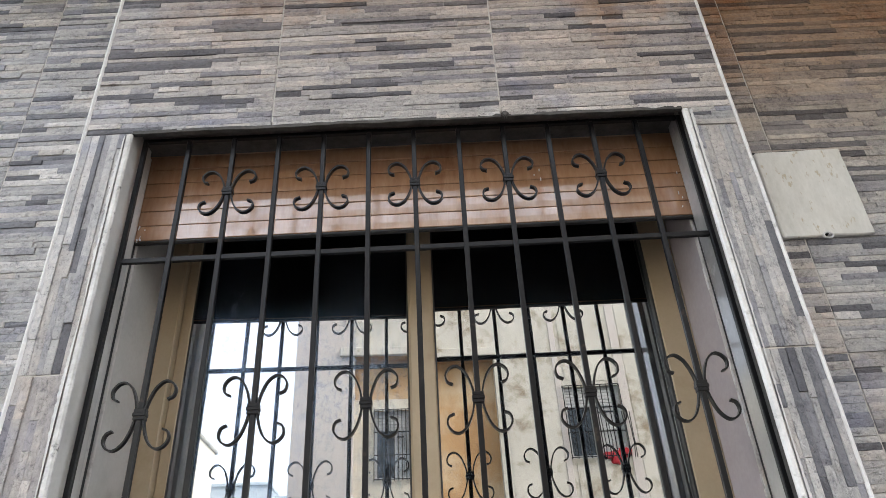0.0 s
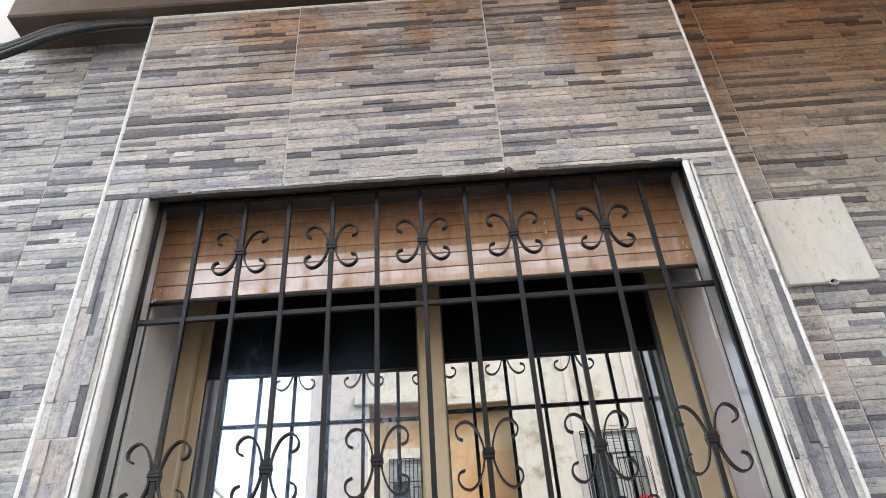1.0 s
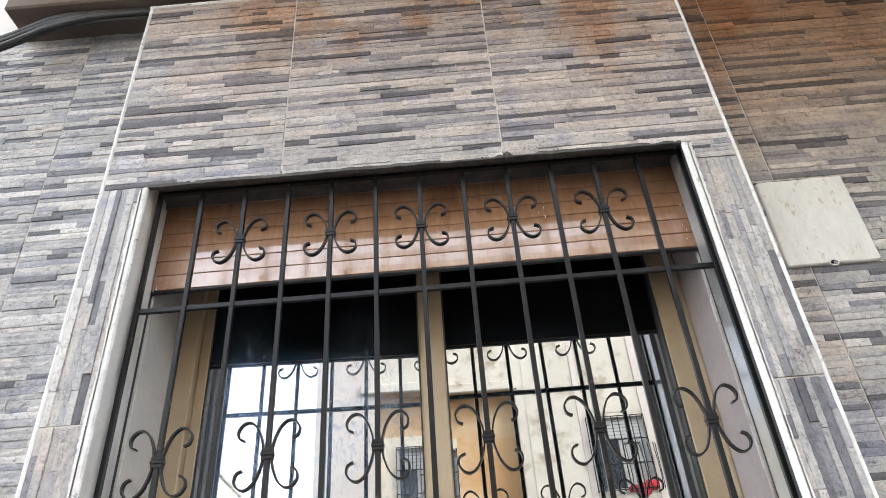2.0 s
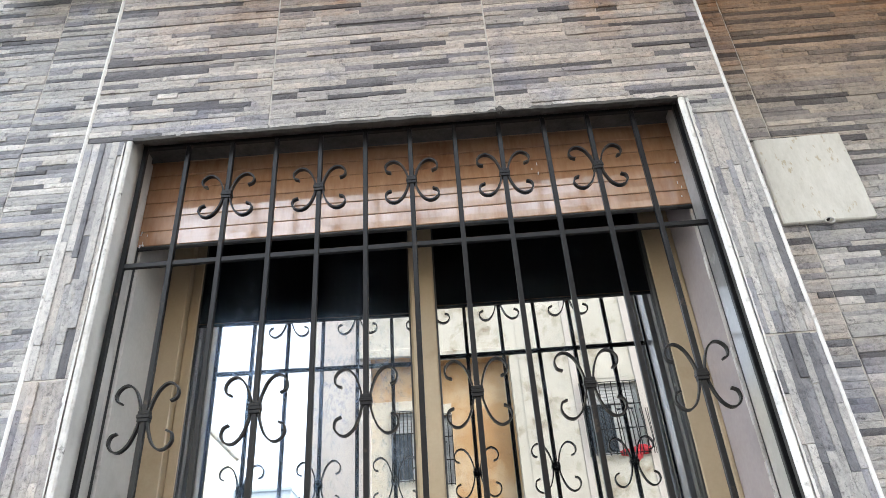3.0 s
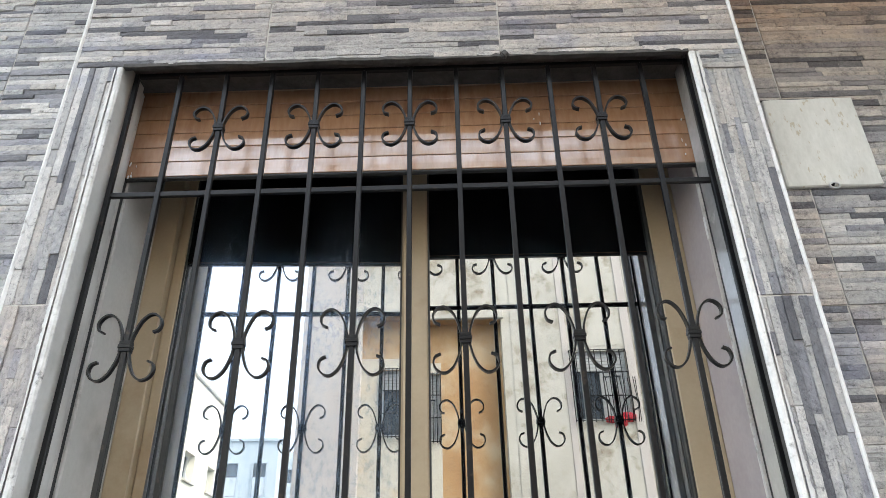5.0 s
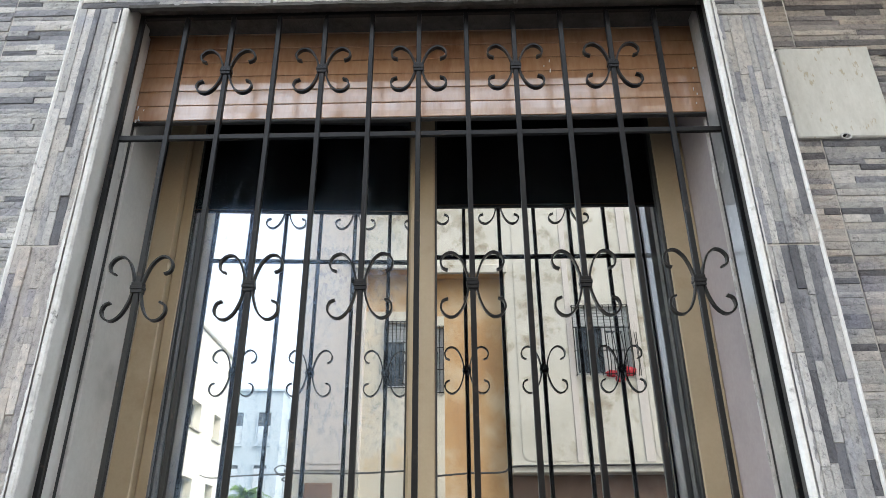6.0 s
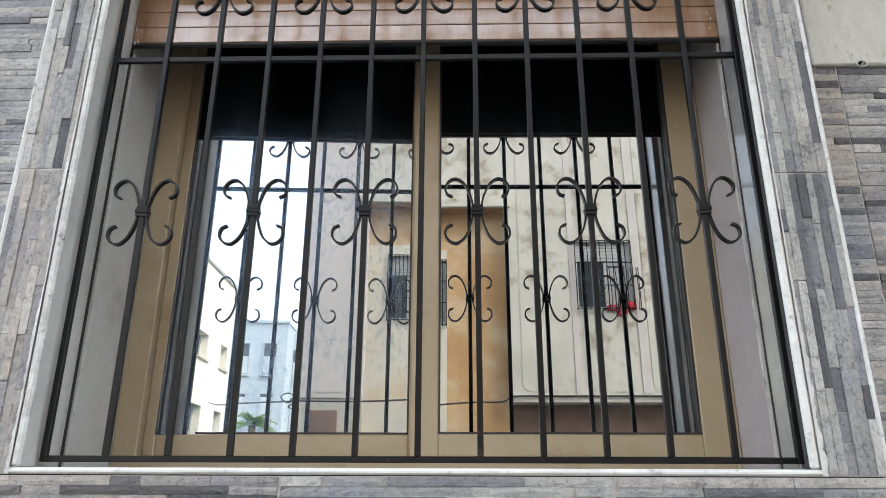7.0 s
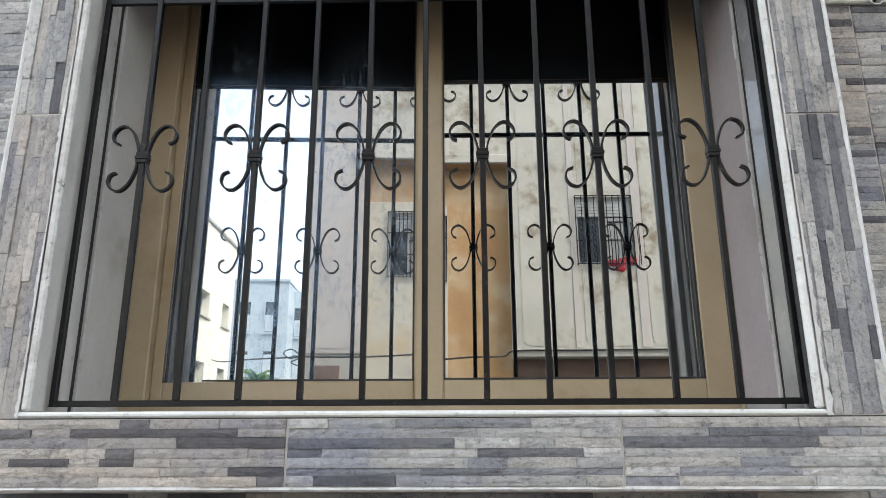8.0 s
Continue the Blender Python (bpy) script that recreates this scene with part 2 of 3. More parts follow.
YELLOW = surface("pale_yellow_render", (0.80, 0.75, 0.60), (0.88, 0.84, 0.71), 0.9, 0.9, 20, 0.3, 0.006, stain=(0.62, 0.52, 0.36), stain_scale=0.9, stain_at=(0.6, 0.8))
PALEBLUE = surface("pale_blue_render", (0.42, 0.485, 0.52), (0.52, 0.58, 0.61), 0.9, 0.5, 12, 0.2, 0.01)
SHUTTERBLUE = surface("pale_blue_blind", (0.48, 0.53, 0.56), (0.56, 0.61, 0.64), 0.7, 0.8, 12, 0.1, 0.004)
BROWNBOARD = surface("brown_sign_board", (0.12, 0.075, 0.05), (0.22, 0.14, 0.10), 0.8, 3, 40, 0.3, 0.004)
WINDOWDARK = surface("dark_window_glass", (0.04, 0.05, 0.06), (0.10, 0.12, 0.14), 0.15, 4, 20, 0.0, 0.001)
SHUTTERWHITE = surface("grey_roller_shutter", (0.42, 0.42, 0.40), (0.60, 0.60, 0.57), 0.6, 8, 60)
REDCLOTH = surface("red_cloth", (0.45, 0.02, 0.03), (0.65, 0.05, 0.06), 0.85)
LEAF = surface("palm_leaf", (0.08, 0.17, 0.03), (0.17, 0.30, 0.07), 0.6)
BARK = surface("bark", (0.10, 0.08, 0.06), (0.20, 0.16, 0.12), 0.9)
ASPHALT = surface("asphalt", (0.04, 0.04, 0.04), (0.08, 0.078, 0.075), 0.9, 2, 90, 0.5, 0.004)
WALLPLAIN = surface("plain_house_render", (0.45, 0.43, 0.40), (0.58, 0.55, 0.52), 0.9, 2, 40)
STEEL = surface("zinc_steel", (0.35, 0.35, 0.35), (0.55, 0.55, 0.55), 0.4, 20, 100, 0.1, 0.0005, 0.8)

# ---- mesh helpers ----


def finish(name, bm, material, parent=None, label="", smooth=False):
    me = bpy.data.meshes.new(name)
    bm.normal_update()
    bm.to_mesh(me)
    bm.free()
    for mm in (material if isinstance(material, (list, tuple)) else [material]):
        me.materials.append(mm)
    if smooth:
        for p in me.polygons:
            p.use_smooth = True
    ob = new(name, me)
    if parent is not None:
        ob.parent = parent
    if label:
        ob["label"] = label
    return ob


def thing(name, label, category, group="", kind="", at=(0, 0, 0)):
    ob = new(name)
    ob.location = at
    return tagged(ob, label, category, group, kind)


def add_box(bm, a, b, bevel=0.0, mat=0):
    """A box from corner a to corner b, its edges bevelled."""
    m = Matrix.LocRotScale([(p + q) / 2 for p, q in zip(a, b)], None, [abs(q - p) for p, q in zip(a, b)])
    r = bmesh.ops.create_cube(bm, size=1.0, matrix=m)
    vs = r["verts"]
    if bevel:
        es = list({e for v in vs for e in v.link_edges})
        r2 = bmesh.ops.bevel(bm, geom=es, offset=bevel, segments=1, affect="EDGES")
        vs = r2["verts"]
    for f in {f for v in vs for f in v.link_faces}:
        f.material_index = mat
    return vs


def box(a, b, bevel=0.0):
    bm = bmesh.new()
    add_box(bm, a, b, bevel)
    return bm


def sweep(points, across, thick, wide_axis=Vector((0, 1, 0)), bm=None):
    """A flat bar bent along points in the xz plane: thick within the plane, across along y."""
    bm = bm or bmesh.new()
    rings = []
    n = len(points)
    for i, p in enumerate(points):
        d = (points[min(i + 1, n - 1)] - points[max(i - 1, 0)]).normalized()
        side = d.cross(wide_axis).normalized()
        rings.append([bm.verts.new(p + side * s * thick / 2 + wide_axis * w * across / 2) for s, w in ((1, 1), (1, -1), (-1, -1), (-1, 1))])
    for a, b in zip(rings, rings[1:]):
        for k in range(4):
            bm.faces.new((a[k], a[(k + 1) % 4], b[(k + 1) % 4], b[k]))
    bm.faces.new(rings[0])
    bm.faces.new(rings[-1][::-1])
    bmesh.ops.recalc_face_normals(bm, faces=bm.faces[:])
    return bm


def tube(points, radius, sides=8, bm=None):
    bm = bm or bmesh.new()
    rings = []
    n = len(points)
    for i, p in enumerate(points):
        d = (points[min(i + 1, n - 1)] - points[max(i - 1, 0)]).normalized()
        u = d.orthogonal().normalized() if i == 0 else (u - d * u.dot(d)).normalized()
        v = d.cross(u)
        rings.append([bm.verts.new(p + (u * math.cos(k * math.tau / sides) + v * math.sin(k * math.tau / sides)) * radius) for k in range(sides)])
    for a, b in zip(rings, rings[1:]):
        for k in range(sides):
            bm.faces.new((a[k], a[(k + 1) % sides], b[(k + 1) % sides], b[k]))
    bm.faces.new(rings[0][::-1])
    bm.faces.new(rings[-1])
    bmesh.ops.recalc_face_normals(bm, faces=bm.faces[:])
    return bm


def spline(ctrl, per=5):
    """Catmull-Rom through the control points."""
    c = [Vector(p) for p in ctrl]
    c = [c[0] * 2 - c[1]] + c + [c[-1] * 2 - c[-2]]
    out = []
    for i in range(1, len(c) - 2):
        for k in range(per):
            t = k / per
            a, b, d, e = c[i - 1], c[i], c[i + 1], c[i + 2]
            out.append(0.5 * ((2 * b) + (d - a) * t + (2 * a - 5 * b + 4 * d - e) * t * t + (3 * b - a - 3 * d + e) * t ** 3))
    out.append(c[-2])
    return out


def wall_with_hole(x0, x1, z0, z1, y0, y1, hx0, hx1, hz0, hz1):
    """A thick wall along x with one rectangular opening through it."""
    bm = bmesh.new()
    add_box(bm, (x0, y0, z0), (hx0, y1, z1))
    add_box(bm, (hx1, y0, z0), (x1, y1, z1))
    add_box(bm, (hx0, y0, z0), (hx1, y1, hz0))
    add_box(bm, (hx0, y0, hz1), (hx1, y1, z1))
    return bm


# ---- plan ----
FRONT = 1.50            # face of the proud surround
SIDE = 1.63             # face of the walls beside it
PL, PR, PTOP = -0.862, 0.797, 3.525
OL, OR, OB, OT = -0.768, 0.703, 1.537, 2.822   # opening in the masonry
BOX = 3.02              # top of the shutter box inside the wall
GRILLE_Y = 1.55
GX, GW, GB, GT, GC = -0.027, 1.39, 1.564, 2.782, 2.424
GLASS_R, GLASS_L = 1.900, 1.915

# ---- ground and our house ----
tagged(finish("ground", box((-200, -200, -0.3), (200, 200, 0.0)), ASPHALT), "grey asphalt street running between the houses", "ground", kind="structure")
house_wall = tagged(finish("wall_front", wall_with_hole(-7, 7, 0, 8.5, SIDE + 0.012, 1.99, OL, OR, OB, BOX), WALLPLAIN),
                    "rendered house wall clad in grey ledge-stone tiles", "wall", kind="structure")
bm = wall_with_hole(PL + 0.004, PR - 0.004, 1.413, PTOP - 0.004, FRONT + 0.012, SIDE + 0.01, OL, OR, OB, OT)
surround = tagged(finish("wall_surround", bm, SHADED_CEMENT), "proud tiled surround projecting round the barred window", "wall", kind="structure")
# room walls carry their darkness in the colour
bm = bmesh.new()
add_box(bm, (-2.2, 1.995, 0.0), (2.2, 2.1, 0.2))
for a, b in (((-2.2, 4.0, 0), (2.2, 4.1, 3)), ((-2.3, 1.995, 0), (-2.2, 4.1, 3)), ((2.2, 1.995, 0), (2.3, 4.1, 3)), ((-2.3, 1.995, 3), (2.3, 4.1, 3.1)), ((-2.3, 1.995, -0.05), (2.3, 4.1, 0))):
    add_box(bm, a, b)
tagged(finish("wall_room", bm, ROOM_SHADE), "closed room behind the mirrored window, coloured near-black as if unlit", "wall", kind="structure")
tagged(finish("roof", box((-7, 1.4, 8.5), (7, 12, 8.8)), WALLPLAIN), "flat roof slab of the tiled house", "roof", kind="structure")
tagged(finish("wall_back", box((-7, 11.6, 0), (7, 12, 8.5)), WALLPLAIN), "plain rear wall closing the house", "wall", kind="structure")

# brown slab edge over the surround
bm = box((-1.36, 1.49, 3.582), (0.90, 1.66, 3.95), 0.006)
tagged(finish("slab_edge", bm, FASCIA), "brown painted slab edge stained above the tiles", "slab", kind="structure")
# slab out of view, added and sized to shade the right-hand wall
bm = box((0.90, -0.05, 3.66), (4.5, 1.66, 3.82), 0.006)
tagged(finish("shade_slab", bm, FASCIA), "brown slab out of view, added to shade the right wall", "slab", kind="structure")
# second unseen slab, added to darken the top of the tiled wall
bm = box((-1.36, 0.72, 3.952), (4.5, 1.66, 4.10), 0.006)
tagged(finish("shade_slab_upper", bm, FASCIA), "brown slab out of view, added to shade the wall's top", "slab", kind="structure")

# ---- window: jambs, sill ----
bm = bmesh.new()
add_box(bm, (OL - 0.002, FRONT + 0.02, OB), (OL + 0.006, 1.985, BOX))
tagged(finish("window_jamb", bm, PLASTER), "smooth grey plastered jamb of the window opening", "jamb", kind="structure")
# right jamb: the tint of the light is in its colour
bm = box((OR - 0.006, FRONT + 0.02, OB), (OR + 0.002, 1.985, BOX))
tagged(finish("window_jamb", bm, JAMB_MAUVE_LIGHT), "grey plastered window jamb, coloured for the mauve light on it", "jamb", kind="structure")
tagged(finish("window_sill", box((OL + 0.006, FRONT + 0.02, OB - 0.002), (OR - 0.006, 1.985, OB + 0.012), 0.003), PLASTER), "grey plastered window sill inside the grille", "sill", kind="structure")
# the shade under the lintel is in the soffit's colour
tagged(finish("lintel_soffit", box((OL + 0.006, FRONT + 0.012, OT - 0.012), (OR - 0.006, 1.648, OT + 0.002), 0.004), SHADED_CEMENT), "rough cement underside of the lintel, coloured near-black for its shade", "lintel", kind="structure")

# near-black colour gives the closed box its shade
tagged(finish("shutter_box_lining", box((OL + 0.006, 1.880, OT - 0.010), (OR - 0.006, 1.985, BOX)), SHADED_CEMENT), "rough cement lining of the shutter box, near-black for shade", "lining", kind="structure")
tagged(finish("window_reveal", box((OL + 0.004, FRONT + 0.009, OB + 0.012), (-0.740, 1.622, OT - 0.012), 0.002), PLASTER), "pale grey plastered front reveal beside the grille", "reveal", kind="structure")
tagged(finish("window_reveal", box((0.668, 1.553, OB + 0.012), (OR - 0.004, 1.622, OT - 0.012), 0.002), SHADED_REVEAL), "polished front reveal beside the grille, coloured dark for its shade", "reveal", kind="structure")
# near-black filler painting the shade between trim and grille bar
tagged(finish("reveal_shade_strip", box((0.673, FRONT + 0.009, OB + 0.012), (OR - 0.004, 1.552, OT - 0.012), 0.002), SHADED_CEMENT), "near-black strip behind the tile trim, for the shaded gap", "reveal", kind="structure")

# rough edge hung forward in near-black to draw the shadow line under the tiles
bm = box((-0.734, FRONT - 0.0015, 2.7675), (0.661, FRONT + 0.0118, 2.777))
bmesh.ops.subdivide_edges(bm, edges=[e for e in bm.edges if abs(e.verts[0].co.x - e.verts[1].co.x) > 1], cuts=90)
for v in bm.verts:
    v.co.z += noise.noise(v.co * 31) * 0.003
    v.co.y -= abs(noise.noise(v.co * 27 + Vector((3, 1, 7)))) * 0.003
tagged(finish("lintel_edge", bm, SHADED_CEMENT), "ragged cement edge under the lintel tiles, darkened as their shadow line", "lintel", kind="structure")

# white corner trims round the opening and along the surround's edges


def trim_piece(a, b, label, mat=TRIM):
    return tagged(finish("trim", box(a, b, 0.004), mat), label, "trim", "white tile trims", "structure")


trim_piece((-0.750, FRONT - 0.003, OB + 0.012), (-0.734, FRONT + 0.009, 2.771), "whitish cement-smeared tile edge up the window reveal", SMEAR)
trim_piece((0.661, FRONT - 0.003, OB + 0.012), (0.677, FRONT + 0.009, 2.771), "white tile trim up the window reveal")
trim_piece((OL + 0.008, FRONT - 0.004, 1.537), (OR - 0.015, FRONT + 0.03, 1.548), "white tile trim along the window sill")
trim_piece((PL, FRONT - 0.003, 1.412), (PR, FRONT + 0.02, 1.420), "greyish tile trim under the sill tiles", SMEAR)
trim_piece((PL - 0.002, FRONT - 0.003, 1.42), (PL + 0.008, SIDE - 0.008, PTOP), "white tile trim on the surround's outer corner")
trim_piece((PR - 0.008, FRONT - 0.003, 1.42), (PR + 0.001, SIDE - 0.008, PTOP), "white tile trim on the surround's outer corner")
trim_piece((PL - 0.004, FRONT - 0.004, PTOP), (PR + 0.004, FRONT + 0.04, PTOP + 0.011), "white tile trim along the surround's top")


def smear_strip(x, z0, z1, side, seed, most):
    """Grout smeared from the reveal's edge over the tiles: a thin skin with a ragged outline and holes where it did not stick."""
    r = random.Random(seed)
    bm = bmesh.new()
    n = int((z1 - z0) / 0.006)
    rows, reach = [], 0.004
    for k in range(n + 1):
        z = z0 + (z1 - z0) * k / n
        broad = 0.5 + 0.9 * noise.noise(Vector((seed, z * 5.5, 0)))
        reach = 0.002 + most * max(0.05, broad) * (0.75 + 0.5 * noise.noise(Vector((seed + 5, z * 60, 0))))
        cells = [(x, FRONT - 0.0045), (x + side * reach * 0.55, FRONT - 0.0052), (x + side * reach, FRONT - 0.001)]
        rows.append([bm.verts.new((a, d + r.uniform(-0.0006, 0.0006), z)) for a, d in cells])
    for a, b in zip(rows, rows[1:]):
        for k in range(2):
            if k == 0 or r.random() > 0.18:
                bm.faces.new((a[k], a[k + 1], b[k + 1], b[k]))
    bmesh.ops.recalc_face_normals(bm, faces=bm.faces[:])
    tagged(finish("grout_smear", bm, SMEAR_PALE, None, "", True), "ragged whitish grout smeared over the tile edge", "grout", "grout smears at the reveal", "structure")


smear_strip(-0.750, OB, 2.760, -1, 3.1, 0.013)
smear_strip(0.677, OB, 2.760, 1, 8.7, 0.015)

# ---- window frame and sashes ----
window = thing("window_1", "bronze aluminium sliding window with mirrored panes, closed", "window", kind="structure", at=(-0.03, 1.9, OB))


def wpart(name, a, b, material, parent=window, bevel=0.003, label=""):
    o = finish(name, box(a, b, bevel), material, None, label)
    o.parent = parent
    o.matrix_parent_inverse = Matrix.Translation(-parent.matrix_basis.translation) if parent.parent is None else parent.matrix_parent_inverse
    return o


FZ0, FZ1 = OB + 0.012, OT - 0.012
wpart("outer_frame", (OL + 0.006, 1.878, FZ0), (-0.702, 1.975, FZ1), ALU)
wpart("outer_frame", (0.684, 1.878, FZ0), (OR - 0.006, 1.975, FZ1), ALU)
wpart("outer_frame", (-0.702, 1.878, FZ0), (0.684, 1.975, FZ0 + 0.028), ALU)
wpart("outer_frame", (-0.702, 1.878, FZ1 - 0.04), (0.684, 1.975, FZ1), ALU)


def sash(x0, x1, y0, y1, gy, left, right, pane, yaw, lean):
    """A sliding sash: two stiles, two rails, black gaskets and a mirrored pane that sits a little askew in them."""
    z0, z1 = FZ0 + 0.028, FZ1 - 0.04
    zb, zt = 1.629, z1 - 0.05
    wpart("stile", (x0, y0, z0), (x0 + left, y1, z1), ALU)
    wpart("stile", (x1 - right, y0, z0), (x1, y1, z1), ALU)
    wpart("rail", (x0 + left, y0 + 0.001, z0), (x1 - right, y1 - 0.001, zb), ALU)
    wpart("rail", (x0 + left, y0 + 0.001, zt), (x1 - right, y1 - 0.001, z1), ALU)
    g = 0.0045
    ya, yb = y0 + 0.003, y1 + 0.004
    for a, b in (((x0 + left, ya, zb), (x0 + left + g, yb, zt)), ((x1 - right - g, ya, zb), (x1 - right, yb, zt)),
                 ((x0 + left + g, ya, zb), (x1 - right - g, yb, zb + g)), ((x0 + left + g, ya, zt - g), (x1 - right - g, yb, zt))):
        wpart("gasket", a, b, RUBBER, bevel=0.0)
    w, tall = x1 - right - x0 - left, zt - zb
    bm = box((-w / 2 - 0.002, 0, -tall / 2 - 0.002), (w / 2 + 0.002, 0.005, tall / 2 + 0.002))
    bm.transform(pose((x0 + left + x1 - right) / 2, gy, (zb + zt) / 2, -lean, 0, yaw))
    o = finish("pane", bm, pane, None, "mirrored sun-protection glass with dusty smears")
    o.parent = window
    o.matrix_parent_inverse = Matrix.Translation(-window.matrix_basis.translation)


sash(-0.702, -0.015, 1.904, 1.930, GLASS_L, 0.029, 0.055, PANE_L, 1.6, 0.23)
sash(-0.066, 0.684, 1.882, 1.9035, GLASS_R, 0.067, 0.070, PANE_R, 0.32, 0.52)

# ---- roller shutter, partly lowered ----
SY, SB, SP = 1.665, 2.549, 0.0452
SX0, SX1 = -0.760, 0.691
shutter = thing("roller_shutter", "wood-print aluminium roller shutter drawn a little way down", "shutter", at=(-0.03, SY, SB))


def spart(name, bm, material, label="", smooth=False):
    o = finish(name, bm, material, None, label, smooth)
    o.parent = shutter
    o.matrix_parent_inverse = Matrix.Translation(-shutter.location)
    return o


for k in range(10):
    z = SB + k * SP
    bm = bmesh.new()
    prof = [(0.0065, 0.0005), (-0.0050, 0.0005), (-0.0062, 0.0018), (-0.0068, 0.020), (-0.0062, SP - 0.0022), (-0.0050, SP - 0.0008), (0.0065, SP - 0.0008)]
    ends = [[bm.verts.new((x, SY + y, z + zz)) for y, zz in prof] for x in (SX0, SX1)]
    n = len(prof)
    for i in range(n):
        bm.faces.new((ends[0][i], ends[0][(i + 1) % n], ends[1][(i + 1) % n], ends[1][i]))
    bm.faces.new(ends[0])
    bm.faces.new(ends[1][::-1])
    bmesh.ops.recalc_face_normals(bm, faces=bm.faces[:])
    spart("slat", bm, SLAT)
# black sheet added so that the slats' backs look shaded
spart("back_shade_sheet", box((SX0, SY + 0.0068, SB + 0.002), (SX1, SY + 0.009, SB + 10 * SP)), RUBBER, "black sheet behind the slats, standing in for their shade")
spart("bottom_bar", box((SX0, SY - 0.006, SB - 0.007), (SX1, SY + 0.009, SB), 0.002), RUBBER, "black rubber-edged bottom bar")
scuff_rng = random.Random(21)
for cx, cz, count in ((-0.742, 2.575, 7), (0.672, 2.60, 3), (0.300, 2.70, 3), (0.675, 2.69, 2)):
    for i in range(count):
        x, z = cx + scuff_rng.uniform(-0.012, 0.012), cz + scuff_rng.uniform(-0.028, 0.028)
        w, tall = scuff_rng.uniform(0.0006, 0.0018), scuff_rng.uniform(0.003, 0.012)
        bm = bmesh.new()
        rim = [(-w, -tall * 0.4), (w * 0.6, -tall * 0.5), (w, tall * 0.2), (w * 0.3, tall * 0.5), (-w * 0.7, tall * 0.3)]
        front = [bm.verts.new((x + a, SY - 0.0078, z + c)) for a, c in rim]
        rear = [bm.verts.new((x + a * 1.2, SY - 0.0060, z + c * 1.1)) for a, c in rim]
        bm.faces.new(front)
        for k in range(5):
            bm.faces.new((front[k], rear[k], rear[(k + 1) % 5], front[(k + 1) % 5]))
        spart("scuff", bm, TRIM, "white chip in the slat's print")
for xa, xb in ((OL + 0.006, -0.752), (0.683, OR - 0.006)):
    rail = thing("shutter_guide", "grey aluminium shutter guide rail with a black slot", "guide rail", "shutter guide rails", at=((xa + xb) / 2, SY, FZ0))
    for nm, ya, yb, mm in (("front_flange", -0.040, -0.010, GUIDE), ("slot", -0.010, 0.011, RUBBER), ("rear_flange", 0.011, 0.020, GUIDE)):
        ins = 0.006 if nm == "slot" else 0.0
        xa2, xb2 = (xa, xb - ins) if xa < 0 else (xa + ins, xb)
        o = finish(nm, box((xa2, SY + ya, FZ0), (xb2, SY + yb, FZ1), 0.0 if ins else 0.0015), mm, rail)
        o.matrix_parent_inverse = Matrix.Translation(-rail.location)
    if xa > 0:
        # white strips painting in the pale reflections along the rail
        for za, zb in ((1.70, 1.90), (1.98, 2.16), (2.34, 2.40)):
            bm = box((xa - 0.0012, SY + 0.012, za), (xa + 0.002, SY + 0.019, zb))
            o = finish("glint_strip", bm, TRIM, rail, "white strip standing in for a reflection")
            o.matrix_parent_inverse = Matrix.Translation(-rail.location)

# ---- iron grille ----
grille = thing("window_grille", "black painted wrought-iron window grille with scrolls", "grille", at=(GX, GRILLE_Y, GB))
BAR = 0.0115


def gpart(name, bm, label="", smooth=False):
    o = finish(name, bm, IRON, grille, label, smooth)
    o.matrix_parent_inverse = Matrix.Translation(-grille.location)
    return o


def bar_x(k):
    return GX - GW / 2 + k * GW / 12


h = BAR / 2
for k in (0, 12):
    gpart("side_bar", box((bar_x(k) - h, GRILLE_Y - h, GB - h), (bar_x(k) + h, GRILLE_Y + h, GT + h), 0.0012))
for z, nm in ((GB, "bottom_bar"), (GT, "top_bar")):
    gpart(nm, box((bar_x(0) + h, GRILLE_Y - h, z - h), (bar_x(12) - h, GRILLE_Y + h, z + h), 0.0012))
gpart("cross_bar", box((bar_x(0) + h, GRILLE_Y - 0.004, GC - 0.0065), (bar_x(12) - h, GRILLE_Y + 0.006, GC + 0.0065), 0.001))
for k in range(1, 12):
    gpart("bar", box((bar_x(k) - h, GRILLE_Y - h - 0.002, GB + h), (bar_x(k) + h, GRILLE_Y + h - 0.002, GT - h), 0.0012))
half = [(0.0085, 0), (0.0098, 0.014), (0.016, 0.034), (0.026, 0.052), (0.041, 0.0625), (0.056, 0.0595), (0.0655, 0.047), (0.0625, 0.033), (0.051, 0.0275)]
for k in range(1, 12):
    zc, tall = (2.609, 1.0) if k % 2 == 0 else (2.054, 1.13)
    for s in (-1, 1):
        ctrl = [(bar_x(k) + s * x, GRILLE_Y - 0.002, zc - z * tall) for x, z in reversed(half)] + [(bar_x(k) + s * x, GRILLE_Y - 0.002, zc + z * tall) for x, z in half[1:]]
        gpart("scroll", sweep(spline(ctrl, 4), 0.0115, 0.0038))
    bm = bmesh.new()
    for dz, grow in ((-0.0078, 0.0), (0.0, 0.0014), (0.0078, 0.0)):
        add_box(bm, (bar_x(k) - 0.0118 - grow, GRILLE_Y - h - 0.005 - grow, zc + dz - 0.004), (bar_x(k) + 0.0118 + grow, GRILLE_Y + h + 0.001, zc + dz + 0.004), 0.001)
    gpart("collar", bm)

# ---- the blank plate on the wall ----
plate = thing("wall_plate", "chipped white painted cover plate screwed to the tiles", "plate", at=(0.985, SIDE, 2.442))
bm = box((0.873, SIDE - 0.012, 2.442), (1.102, SIDE + 0.002, 2.708), 0.003)
